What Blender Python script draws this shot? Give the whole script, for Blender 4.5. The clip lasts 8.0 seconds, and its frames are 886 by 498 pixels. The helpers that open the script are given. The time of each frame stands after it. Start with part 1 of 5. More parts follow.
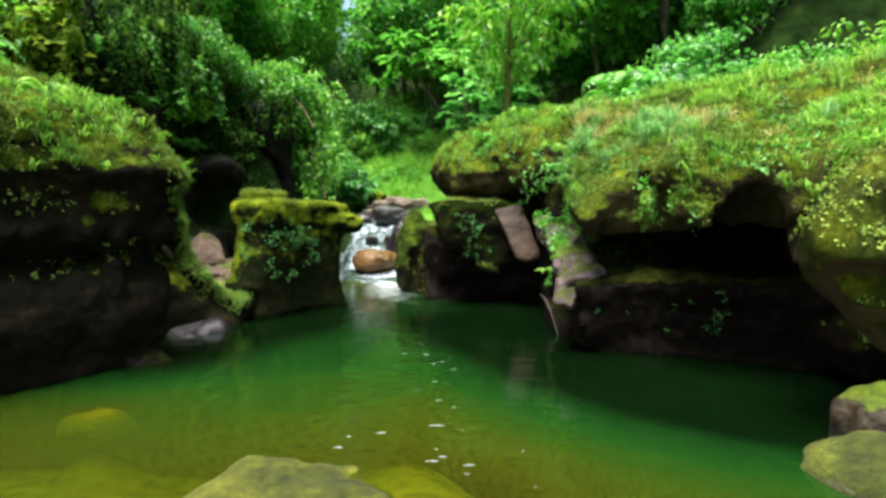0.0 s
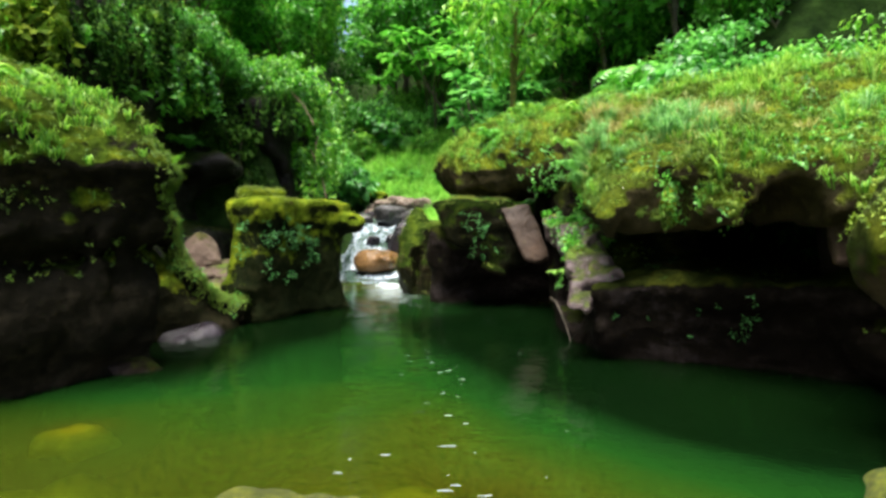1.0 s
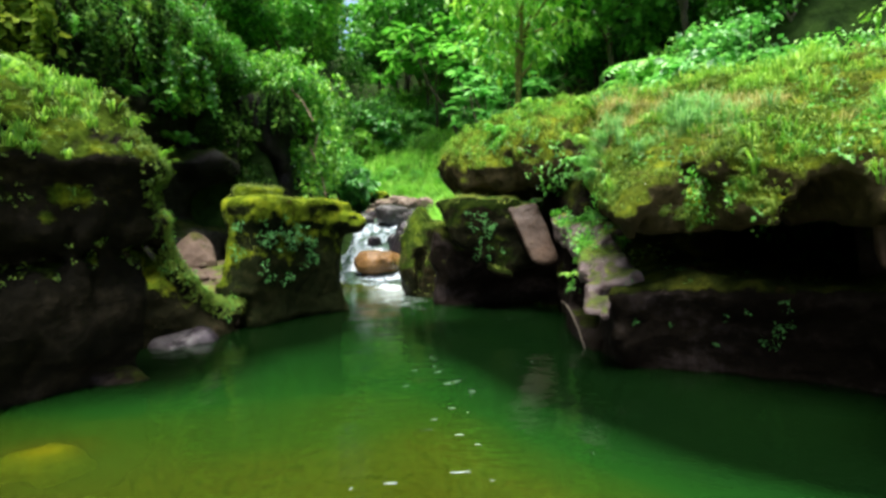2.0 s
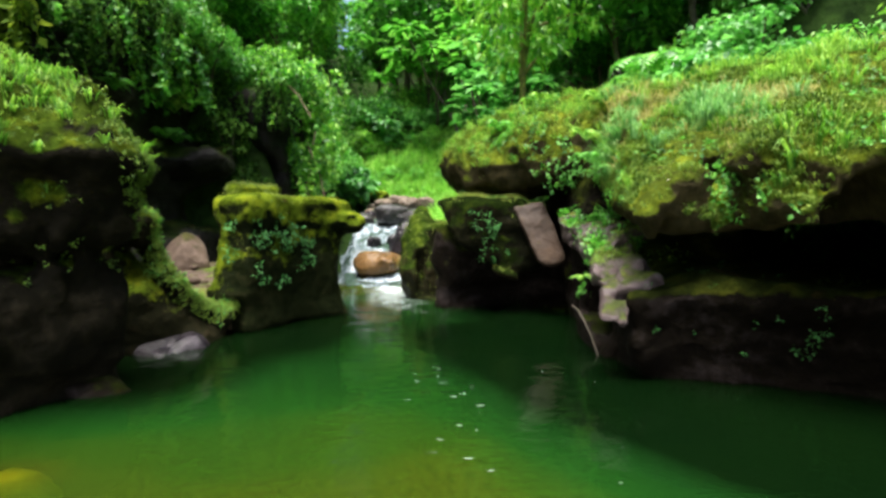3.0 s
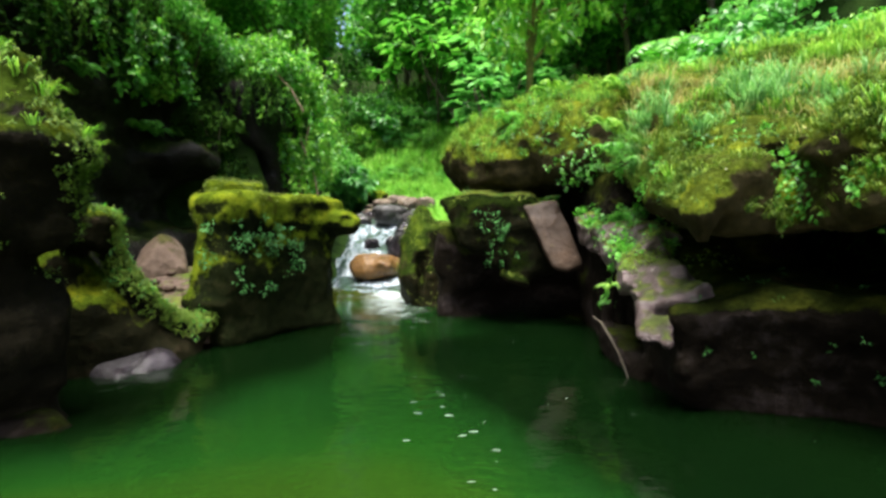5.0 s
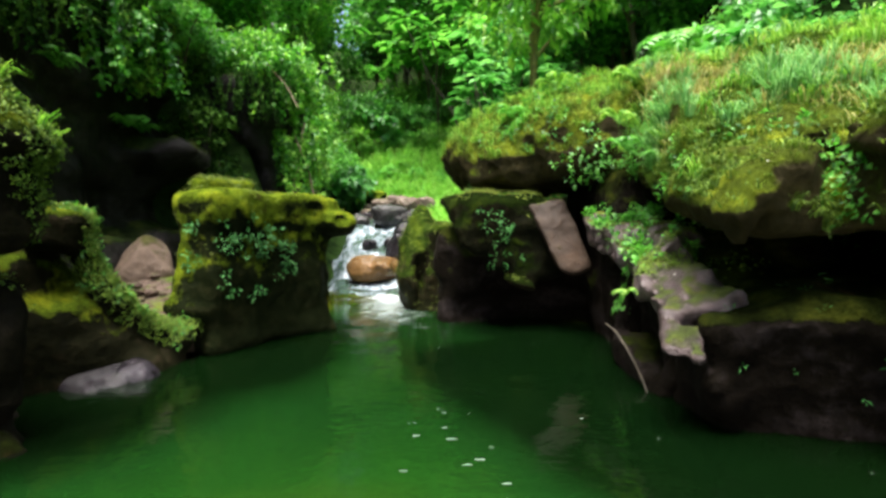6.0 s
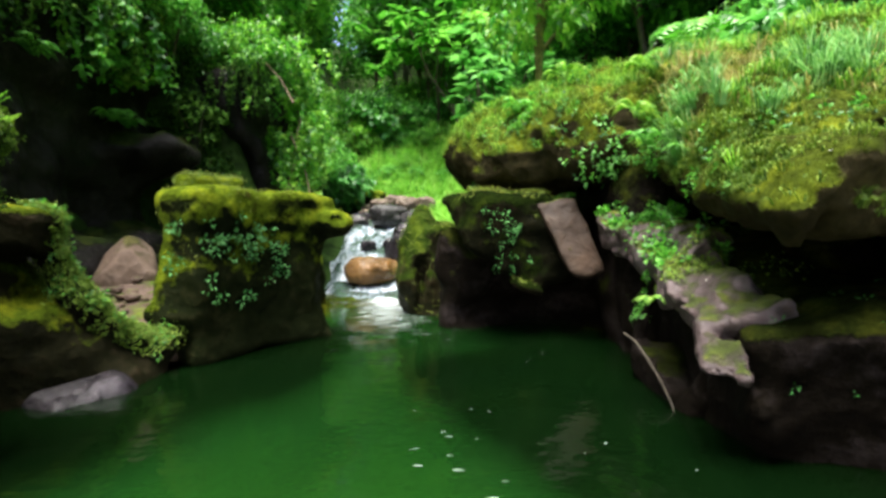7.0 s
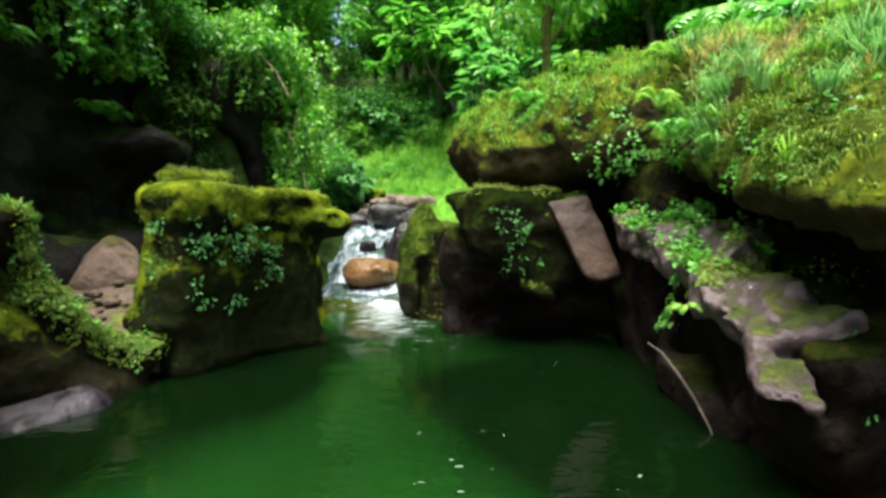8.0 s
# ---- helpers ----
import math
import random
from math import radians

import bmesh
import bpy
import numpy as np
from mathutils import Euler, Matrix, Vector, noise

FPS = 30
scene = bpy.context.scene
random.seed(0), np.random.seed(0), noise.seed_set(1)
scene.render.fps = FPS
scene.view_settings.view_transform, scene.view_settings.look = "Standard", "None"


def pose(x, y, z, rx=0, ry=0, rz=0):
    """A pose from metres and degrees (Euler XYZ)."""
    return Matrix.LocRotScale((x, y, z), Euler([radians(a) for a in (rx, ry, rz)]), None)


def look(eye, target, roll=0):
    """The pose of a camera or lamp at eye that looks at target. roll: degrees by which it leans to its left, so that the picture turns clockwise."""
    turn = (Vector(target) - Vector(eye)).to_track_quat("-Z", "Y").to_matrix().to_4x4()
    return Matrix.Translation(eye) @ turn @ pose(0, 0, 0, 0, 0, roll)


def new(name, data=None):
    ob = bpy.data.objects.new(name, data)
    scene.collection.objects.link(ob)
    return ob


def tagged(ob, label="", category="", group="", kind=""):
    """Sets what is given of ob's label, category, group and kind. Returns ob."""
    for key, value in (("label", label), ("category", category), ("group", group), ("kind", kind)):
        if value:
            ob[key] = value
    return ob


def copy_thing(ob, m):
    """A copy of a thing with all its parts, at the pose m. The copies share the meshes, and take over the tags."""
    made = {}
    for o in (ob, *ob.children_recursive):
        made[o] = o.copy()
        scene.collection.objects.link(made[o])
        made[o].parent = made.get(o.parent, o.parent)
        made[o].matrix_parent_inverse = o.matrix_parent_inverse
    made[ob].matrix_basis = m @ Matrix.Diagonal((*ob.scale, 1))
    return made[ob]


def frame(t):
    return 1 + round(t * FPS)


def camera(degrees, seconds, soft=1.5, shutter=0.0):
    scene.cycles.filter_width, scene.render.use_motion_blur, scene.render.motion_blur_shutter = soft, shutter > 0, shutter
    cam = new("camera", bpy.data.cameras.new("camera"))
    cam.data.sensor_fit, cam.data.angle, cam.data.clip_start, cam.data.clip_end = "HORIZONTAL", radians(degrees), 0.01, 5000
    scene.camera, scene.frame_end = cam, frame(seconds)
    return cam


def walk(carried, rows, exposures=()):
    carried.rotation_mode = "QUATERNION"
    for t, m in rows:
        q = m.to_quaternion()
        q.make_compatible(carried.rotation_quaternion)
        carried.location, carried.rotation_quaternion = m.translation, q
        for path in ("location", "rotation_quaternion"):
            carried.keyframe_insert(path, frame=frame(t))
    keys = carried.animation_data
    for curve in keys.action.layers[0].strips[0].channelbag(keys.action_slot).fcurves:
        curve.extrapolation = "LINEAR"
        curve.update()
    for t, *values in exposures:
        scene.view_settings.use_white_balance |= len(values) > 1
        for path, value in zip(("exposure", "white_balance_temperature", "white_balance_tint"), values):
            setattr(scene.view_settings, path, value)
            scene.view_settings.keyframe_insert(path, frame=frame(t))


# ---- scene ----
cam = camera(82.5, 8.0, soft=3.0)
METRES, EYE, TILT, LEAN, TURN = 3.5, 1.53, -2.0, 0.8, 0.0
ROWS = [
    (0.0, 0.0, 0.0, 0.0, 0.0, 0.0, -0.0),
    (0.5, -0.0108, 0.0559, 0.0017, 0.06, 0.01, -0.03),
    (1.0, -0.0214, 0.1119, 0.0022, 0.1, 0.02, -0.04),
    (1.5, -0.0331, 0.168, 0.0035, 0.15, 0.05, -0.06),
    (3.0, -0.0571, 0.3381, 0.0075, 0.13, 0.11, -0.04),
    (3.5, -0.0634, 0.3973, 0.0105, 0.12, 0.15, -0.02),
    (4.0, -0.0681, 0.4576, 0.0129, 0.12, 0.17, -0.02),
    (4.5, -0.0706, 0.5193, 0.0154, 0.13, 0.21, 0.01),
    (6.0, -0.0767, 0.7154, 0.0226, 0.07, 0.34, 0.03),
    (6.5, -0.0821, 0.7832, 0.0245, 0.04, 0.41, 0.02),
    (7.0, -0.0894, 0.8525, 0.028, -0.0, 0.42, -0.01),
    (7.5, -0.0997, 0.9222, 0.0304, -0.04, 0.44, -0.07),
    (8.0, -0.1088, 0.9918, 0.0331, -0.06, 0.44, -0.09),
]
walk(cam, [(t, pose(0, 0, EYE, TILT, LEAN, TURN) @ pose(METRES * x, METRES * y, METRES * z, 90 + pitch, roll, yaw)) for t, x, y, z, yaw, pitch, roll in ROWS],
     exposures=[(0.0, 1.58), (8.0, 1.58)])

# ---------------------------------------------------------------- world, sun, exposure
SUN_ELEV, SUN_AZ = 76.0, 202.0
world = bpy.data.worlds.new("world")
scene.world = world
world.use_nodes = True
wn = world.node_tree.nodes
sky = wn.new("ShaderNodeTexSky")
sky.sky_type = "NISHITA"
sky.sun_disc = False
sky.sun_elevation, sky.sun_rotation = radians(SUN_ELEV), radians(SUN_AZ)
sky.air_density, sky.dust_density, sky.ozone_density = 1.0, 4.0, 1.0
world.node_tree.links.new(sky.outputs[0], wn["Background"].inputs[0])
wn["Background"].inputs[1].default_value = 0.135
sun = new("sun", bpy.data.lights.new("sun", "SUN"))
sun.data.energy, sun.data.angle, sun.data.color = 4.4, radians(34), (1.0, 0.97, 0.91)
a, e = radians(SUN_AZ), radians(SUN_ELEV)
sun.matrix_world = look((0, 0, 30), (-math.sin(a) * math.cos(e), -math.cos(a) * math.cos(e), 30 - math.sin(e)))

# ---------------------------------------------------------------- helpers: numbers
rng = np.random.default_rng(7)


def lattice(i):
    """A fixed random value in 0..1 for each whole-number cell."""
    n = (i[..., 0] * 73856093) ^ (i[..., 1] * 19349663) ^ (i[..., 2] * 83492791)
    n = (n ^ (n >> 13)) * 1274126177 & 0x7FFFFFFF
    n = (n ^ (n >> 16)) * 668265263 & 0x7FFFFFFF
    return ((n >> 8) & 0xFFFF) / 65535.0


def vnoise(p):
    """Smooth noise, -1..1, at each row of p."""
    i = np.floor(p).astype(np.int64)
    f = p - i
    f = f * f * (3 - 2 * f)
    out = 0
    for dx in (0, 1):
        for dy in (0, 1):
            for dz in (0, 1):
                w = ((f[..., 0] if dx else 1 - f[..., 0]) * (f[..., 1] if dy else 1 - f[..., 1])
                     * (f[..., 2] if dz else 1 - f[..., 2]))
                out = out + w * lattice(i + np.array((dx, dy, dz)))
    return out * 2 - 1


def fbm(p, scale, octaves=3, gain=0.5):
    out, amp, q = 0, 1.0, np.asarray(p, float) / scale
    for k in range(octaves):
        out = out + amp * vnoise(q + 17.3 * k)
        amp, q = amp * gain, q * 2.03
    return out


def sstep(a, b, x):
    t = np.clip((x - a) / (b - a), 0, 1)
    return t * t * (3 - 2 * t)


# ---------------------------------------------------------------- helpers: solid shapes as distance fields
def turn(rx=0, ry=0, rz=0):
    return np.array(Euler((radians(rx), radians(ry), radians(rz))).to_matrix())


def ell(p, c, r, rot=None):
    q = p - np.array(c)
    if rot is not None:
        q = q @ rot
    r = np.array(r)
    k0 = np.linalg.norm(q / r, axis=-1)
    k1 = np.linalg.norm(q / r ** 2, axis=-1)
    return k0 * (k0 - 1) / np.maximum(k1, 1e-6)


def rbox(p, c, h, rad=0.2, rot=None):
    q = p - np.array(c)
    if rot is not None:
        q = q @ rot
    d = np.abs(q) - (np.array(h) - rad)
    return np.linalg.norm(np.maximum(d, 0), axis=-1) + np.minimum(d.max(axis=-1), 0) - rad


def capsule(p, a, b, ra, rb):
    a, b = np.array(a, float), np.array(b, float)
    t = np.clip(((p - a) @ (b - a)) / ((b - a) @ (b - a)), 0, 1)
    return np.linalg.norm(p - a - t[..., None] * (b - a), axis=-1) - (ra + (rb - ra) * t)


def join(a, b, k=0.2):
    h = np.clip(0.5 + 0.5 * (b - a) / k, 0, 1)
    return b + (a - b) * h - k * h * (1 - h)


def cut(a, b, k=0.2):
    return -join(-a, b, k)


def smax(k, *faces):
    """The common part of several solids, with edges rounded over k."""
    f = np.stack(faces, -1)
    top = f.max(-1)
    return top + k * np.log(np.exp(np.clip((f - top[..., None]) / k, -40, 0)).sum(-1))


def raw_mesh(name, verts, faces, smooth=True):
    """A mesh from arrays; faces all have the same number of corners."""
    me = bpy.data.meshes.new(name)
    verts, faces = np.asarray(verts, np.float32), np.asarray(faces, np.int32)
    n, k = faces.shape
    me.vertices.add(len(verts))
    me.vertices.foreach_set("co", verts.ravel())
    me.loops.add(n * k)
    me.loops.foreach_set("vertex_index", faces.ravel())
    me.polygons.add(n)
    me.polygons.foreach_set("loop_start", np.arange(0, n * k, k, dtype=np.int32))
    me.polygons.foreach_set("use_smooth", np.full(n, smooth))
    me.update(calc_edges=True)
    me.validate()
    return me


def surface(f, lo, hi, step):
    """Vertices and quads of the surface where f(points) is zero."""
    lo, hi = np.array(lo, float), np.array(hi, float)
    n = np.ceil((hi - lo) / step).astype(int) + 1
    ax = [lo[i] + step * np.arange(n[i]) for i in range(3)]
    g = np.stack(np.meshgrid(*ax, indexing="ij"), -1)
    v = f(g.reshape(-1, 3)).reshape(n)
    for axis in range(3):
        for end in (0, -1):
            s = [slice(None)] * 3
            s[axis] = end
            v[tuple(s)] = np.maximum(v[tuple(s)], 0.01)
    inside = v < 0
    total = np.zeros(tuple(n - 1) + (3,))
    count = np.zeros(tuple(n - 1))
    for axis in range(3):
        s0, s1 = [slice(None)] * 3, [slice(None)] * 3
        s0[axis], s1[axis] = slice(0, -1), slice(1, None)
        a, b = v[tuple(s0)], v[tuple(s1)]
        hit = (a < 0) != (b < 0)
        t = np.where(hit, a / np.where(a == b, 1, a - b), 0)
        pt = g[tuple(s0)].copy()
        pt[..., axis] += t * step
        o1, o2 = [i for i in range(3) if i != axis]
        for d1 in (0, 1):
            for d2 in (0, 1):
                s = [slice(None)] * 3
                s[o1] = slice(d1, n[o1] - 1 + d1)
                s[o2] = slice(d2, n[o2] - 1 + d2)
                s = tuple(s)
                total += np.where(hit[s][..., None], pt[s], 0)
                count += hit[s]
    idx = -np.ones(tuple(n - 1), int)
    used = count > 0
    idx[used] = np.arange(used.sum())
    verts = total[used] / count[used][:, None]
    quads = []
    for axis in range(3):
        o1, o2 = (axis + 1) % 3, (axis + 2) % 3
        s0 = [slice(1, n[i] - 1) for i in range(3)]
        s0[axis] = slice(0, n[axis] - 1)
        s1 = list(s0)
        s1[axis] = slice(1, n[axis])
        a, b = inside[tuple(s0)], inside[tuple(s1)]
        i = np.argwhere(a != b)
        flip = b[tuple(i.T)]
        base = i.copy()
        base[:, o1] += 1
        base[:, o2] += 1
        c = []
        for d1, d2 in ((-1, -1), (0, -1), (0, 0), (-1, 0)):
            q = base.copy()
            q[:, o1] += d1
            q[:, o2] += d2
            c.append(idx[tuple(q.T)])
        q = np.stack(c, -1)
        q[flip] = q[flip][:, ::-1]
        quads.append(q)
    return verts, np.concatenate(quads)


def mesh_points(me):
    """Centres, normals and areas of a mesh's faces."""
    n = len(me.polygons)
    c, nr, ar = np.empty(n * 3), np.empty(n * 3), np.empty(n)
    me.polygons.foreach_get("center", c)
    me.polygons.foreach_get("normal", nr)
    me.polygons.foreach_get("area", ar)
    return c.reshape(-1, 3), nr.reshape(-1, 3), ar


def scatter(me, count, keep):
    """Random points on a mesh; keep(points, normals) gives a weight for each face."""
    c, n, a = mesh_points(me)
    w = a * keep(c, n)
    i = rng.choice(len(c), count, p=w / w.sum())
    p = c[i] + rng.normal(0, 0.35, (count, 3)) * np.sqrt(a[i])[:, None]
    return p, n[i]


# ---------------------------------------------------------------- helpers: leaves and blades
def unit(v):
    return v / np.maximum(np.linalg.norm(v, axis=-1, keepdims=True), 1e-9)


def leaves(pos, along, up, size, wide=0.42, fold=0.12):
    """Folded leaves: from pos towards along, with their upper side to up. Triangles."""
    along = unit(along)
    side = unit(np.cross(along, up) + 1e-6)
    nrm = np.cross(side, along)
    s = np.broadcast_to(np.asarray(size, float), (len(pos),))[:, None]
    w = s * wide
    v = np.stack([pos, pos + 0.5 * s * along, pos + 0.45 * s * along - w * side + fold * s * nrm,
                  pos + s * along - 0.16 * s * nrm, pos + 0.45 * s * along + w * side + fold * s * nrm], 1)
    t = np.array([(0, 1, 2), (2, 1, 3), (0, 4, 1), (1, 4, 3)])
    f = (np.arange(len(pos)) * 5)[:, None, None] + t
    return v.reshape(-1, 3), f.reshape(-1, 3)


def blades(pos, lean, length, width):
    """Grass blades that rise from pos and bend towards lean (length of lean: how far). Triangles."""
    n = len(pos)
    length = np.broadcast_to(np.asarray(length, float), (n,))[:, None]
    up = np.array((0, 0, 1.0))
    side = unit(np.cross(lean + 1e-4, up)) * np.broadcast_to(np.asarray(width, float), (n,))[:, None]
    p1 = pos + length * (0.45 * up + 0.18 * lean)
    p2 = pos + length * (0.72 * up + 0.55 * lean)
    p3 = pos + length * ((0.78 - 0.35 * np.linalg.norm(lean, axis=1, keepdims=True)) * up + 1.0 * lean)
    v = np.stack([pos - side, pos + side, p1 - side * 0.9, p1 + side * 0.9, p2 - side * 0.6, p2 + side * 0.6, p3], 1)
    t = np.array([(0, 1, 3), (0, 3, 2), (2, 3, 5), (2, 5, 4), (4, 5, 6)])
    f = (np.arange(n) * 7)[:, None, None] + t
    return v.reshape(-1, 3), f.reshape(-1, 3)


def gather(pieces):
    """Joins (verts, faces) pairs."""
    vs, fs, o = [], [], 0
    for v, f in pieces:
        vs.append(v)
        fs.append(f + o)
        o += len(v)
    return np.concatenate(vs), np.concatenate(fs)


def tube(points, radii, sides=7):
    """A tapered tube along points. Triangles."""
    points = np.asarray(points, float)
    n = len(points)
    d = unit(np.gradient(points, axis=0))
    ref = np.array((0.31, 0.17, 0.93)) if abs(d[0, 2]) < 0.8 else np.array((1.0, 0.1, 0.0))
    s = unit(np.cross(d, ref))
    b = np.cross(d, s)
    ang = np.linspace(0, 2 * math.pi, sides, endpoint=False)
    r = np.asarray(radii, float)[:, None, None]
    v = points[:, None] + r * (np.cos(ang)[None, :, None] * s[:, None] + np.sin(ang)[None, :, None] * b[:, None])
    f = []
    for i in range(n - 1):
        for j in range(sides):
            k = (j + 1) % sides
            p, q, u, w = i * sides + j, i * sides + k, (i + 1) * sides + k, (i + 1) * sides + j
            f += [(p, q, u), (p, u, w)]
    return v.reshape(-1, 3), np.array(f)


def thing(name, label, category, at=(0, 0, 0), group="", kind=""):
    ob = new(name)
    ob.location = at
    return tagged(ob, label, category, group, kind)


def part(name, me, material, parent=None, label=""):
    ob = new(name, me)
    if material is not None:
        me.materials.clear()
        me.materials.append(material)
    if parent is not None:
        ob.parent = parent
    return tagged(ob, label)


# ---------------------------------------------------------------- materials
def material(name):
    m = bpy.data.materials.new(name)
    m.use_nodes = True
    nt = m.node_tree
    return m, nt, nt.nodes, nt.links, nt.nodes["Principled BSDF"]


def noise_node(nt, scale, detail=4.0, rough=0.55, vec=None, stretch=None):
    n = nt.nodes.new("ShaderNodeTexNoise")
    n.inputs["Scale"].default_value = scale
    n.inputs["Detail"].default_value = detail
    n.inputs["Roughness"].default_value = rough
    src = vec
    if vec is None:
        src = nt.nodes.new("ShaderNodeNewGeometry").outputs["Position"]
    if stretch:
        mp = nt.nodes.new("ShaderNodeMapping")
        mp.inputs["Scale"].default_value = stretch
        nt.links.new(src, mp.inputs["Vector"])
        src = mp.outputs[0]
    nt.links.new(src, n.inputs["Vector"])
    return n.outputs["Fac"]


def ramp(nt, src, stops):
    r = nt.nodes.new("ShaderNodeValToRGB")
    el = r.color_ramp.elements
    while len(el) < len(stops):
        el.new(0.5)
    for k, (at, col) in zip(el, stops):
        k.position = at
        k.color = (*col, 1) if len(col) == 3 else col
    nt.links.new(src, r.inputs[0])
    return r.outputs[0]


def mix(nt, fac, a, b, kind="MIX"):
    n = nt.nodes.new("ShaderNodeMix")
    n.data_type, n.blend_type = "RGBA", kind
    if isinstance(fac, float):
        n.inputs[0].default_value = fac
    else:
        nt.links.new(fac, n.inputs[0])
    for s, v in ((n.inputs[6], a), (n.inputs[7], b)):
        if isinstance(v, tuple):
            s.default_value = (*v, 1)
        else:
            nt.links.new(v, s)
    return n.outputs[2]


def calc(nt, op, a, b=0.5):
    n = nt.nodes.new("ShaderNodeMath")
    n.operation = op
    for s, v in ((n.inputs[0], a), (n.inputs[1], b)):
        if isinstance(v, (int, float)):
            s.default_value = v
        else:
            nt.links.new(v, s)
    return n.outputs[0]


def bump(nt, height, strength, distance, bsdf):
    n = nt.nodes.new("ShaderNodeBump")
    n.inputs["Strength"].default_value, n.inputs["Distance"].default_value = strength, distance
    nt.links.new(height, n.inputs["Height"])
    nt.links.new(n.outputs[0], bsdf.inputs["Normal"])


def rock_material(name, dark, mid, pale, moss=(0.11, 0.18, 0.010), moss2=(0.23, 0.29, 0.012), cover=0.0, rough=(0.35, 0.8), gloss=0.3, line=(0.15, 0.75)):
    """Layered stone with moss on what faces up; cover: how far the moss creeps down (-1 none, 1 all over); line: the heights over the water between which it thins out."""
    m, nt, nodes, links, b = material(name)
    fine = noise_node(nt, 9.0, 6, 0.65)
    strata = noise_node(nt, 1.0, 5, 0.6, stretch=(0.9, 0.9, 2.6))
    big = noise_node(nt, 1.3, 4, 0.6)
    stone = ramp(nt, calc(nt, "ADD", calc(nt, "MULTIPLY", fine, 0.45), calc(nt, "MULTIPLY", strata, 0.55)),
                 [(0.32, dark), (0.5, mid), (0.68, pale)])
    geo = nodes.new("ShaderNodeNewGeometry")
    sep = nodes.new("ShaderNodeSeparateXYZ")
    links.new(geo.outputs["Normal"], sep.inputs[0])
    amount = calc(nt, "ADD", calc(nt, "MULTIPLY", sep.outputs[2], 1.3), calc(nt, "MULTIPLY", calc(nt, "SUBTRACT", big, 0.5), 1.9))
    amount = calc(nt, "ADD", amount, calc(nt, "MULTIPLY", calc(nt, "SUBTRACT", fine, 0.5), 1.2))
    place = nodes.new("ShaderNodeSeparateXYZ")
    links.new(geo.outputs["Position"], place.inputs[0])
    splash = nodes.new("ShaderNodeMapRange")
    links.new(place.outputs[2], splash.inputs[0])
    for i, v in ((1, line[0]), (2, line[1]), (3, 0.9), (4, 0.0)):
        splash.inputs[i].default_value = v
    amount = calc(nt, "SUBTRACT", amount, splash.outputs[0])
    mask = ramp(nt, calc(nt, "ADD", amount, cover), [(0.30, (0, 0, 0)), (0.62, (1, 1, 1))])
    tuft = noise_node(nt, 24.0, 6, 0.72)
    patch = noise_node(nt, 3.1, 5, 0.65)
    mcol = ramp(nt, patch, [(0.28, (0.05, 0.033, 0.012)), (0.37, tuple(v * 0.5 for v in moss)), (0.5, moss), (0.66, moss2)])
    mcol = mix(nt, 0.75, mcol, ramp(nt, tuft, [(0.3, (0.35, 0.35, 0.3)), (0.65, (1.0, 1.0, 1.0))]), "MULTIPLY")
    links.new(mix(nt, mask, stone, mcol), b.inputs["Base Color"])
    r = nodes.new("ShaderNodeMapRange")
    links.new(big, r.inputs[0])
    r.inputs[1].default_value, r.inputs[2].default_value = 0.35, 0.65
    r.inputs[3].default_value, r.inputs[4].default_value = rough
    rr = nodes.new("ShaderNodeMix")
    links.new(mask, rr.inputs[0])
    links.new(r.outputs[0], rr.inputs[2])
    rr.inputs[3].default_value = 0.95
    links.new(rr.outputs[0], b.inputs["Roughness"])
    b.inputs["Specular IOR Level"].default_value = gloss
    h = calc(nt, "ADD", calc(nt, "MULTIPLY", fine, 0.6), calc(nt, "MULTIPLY", tuft, mask))
    bump(nt, calc(nt, "ADD", h, calc(nt, "MULTIPLY", strata, 0.5)), 0.9, 0.07, b)
    return m


def leaf_material(name, dark, mid, light, rough=0.40, glow=0.50, gloss=0.55):
    """Leaves: each its own tone, part of the light coming through."""
    m, nt, nodes, links, b = material(name)
    geo = nodes.new("ShaderNodeNewGeometry")
    tone = calc(nt, "ADD", calc(nt, "MULTIPLY", geo.outputs["Random Per Island"], 0.6),
                calc(nt, "MULTIPLY", noise_node(nt, 0.9, 3), 0.45))
    info = nodes.new("ShaderNodeObjectInfo")
    tone = calc(nt, "ADD", tone, calc(nt, "MULTIPLY", calc(nt, "SUBTRACT", info.outputs["Random"], 0.5), 0.25))
    col = ramp(nt, tone, [(0.22, dark), (0.5, mid), (0.85, light)])
    links.new(col, b.inputs["Base Color"])
    b.inputs["Roughness"].default_value = rough
    b.inputs["Specular IOR Level"].default_value = gloss
    tr = nodes.new("ShaderNodeBsdfTranslucent")
    links.new(mix(nt, 0.5, col, (0.92, 1.0, 0.42), "MULTIPLY"), tr.inputs[0])
    ms = nodes.new("ShaderNodeMixShader")
    ms.inputs[0].default_value = glow
    links.new(b.outputs[0], ms.inputs[1])
    links.new(tr.outputs[0], ms.inputs[2])
    links.new(ms.outputs[0], nodes["Material Output"].inputs[0])
    return m


def plain_material(name, a, b_, scale=6.0, rough=0.8, depth=0.03):
    m, nt, nodes, links, b = material(name)
    n = noise_node(nt, scale, 6, 0.65)
    n2 = noise_node(nt, scale * 0.17, 4, 0.6)
    col = mix(nt, n2, ramp(nt, n, [(0.3, a), (0.7, b_)]), ramp(nt, n, [(0.35, tuple(v * 0.6 for v in a)), (0.65, b_)]))
    links.new(col, b.inputs["Base Color"])
    b.inputs["Roughness"].default_value = rough
    bump(nt, n, 0.7, depth, b)
    return m


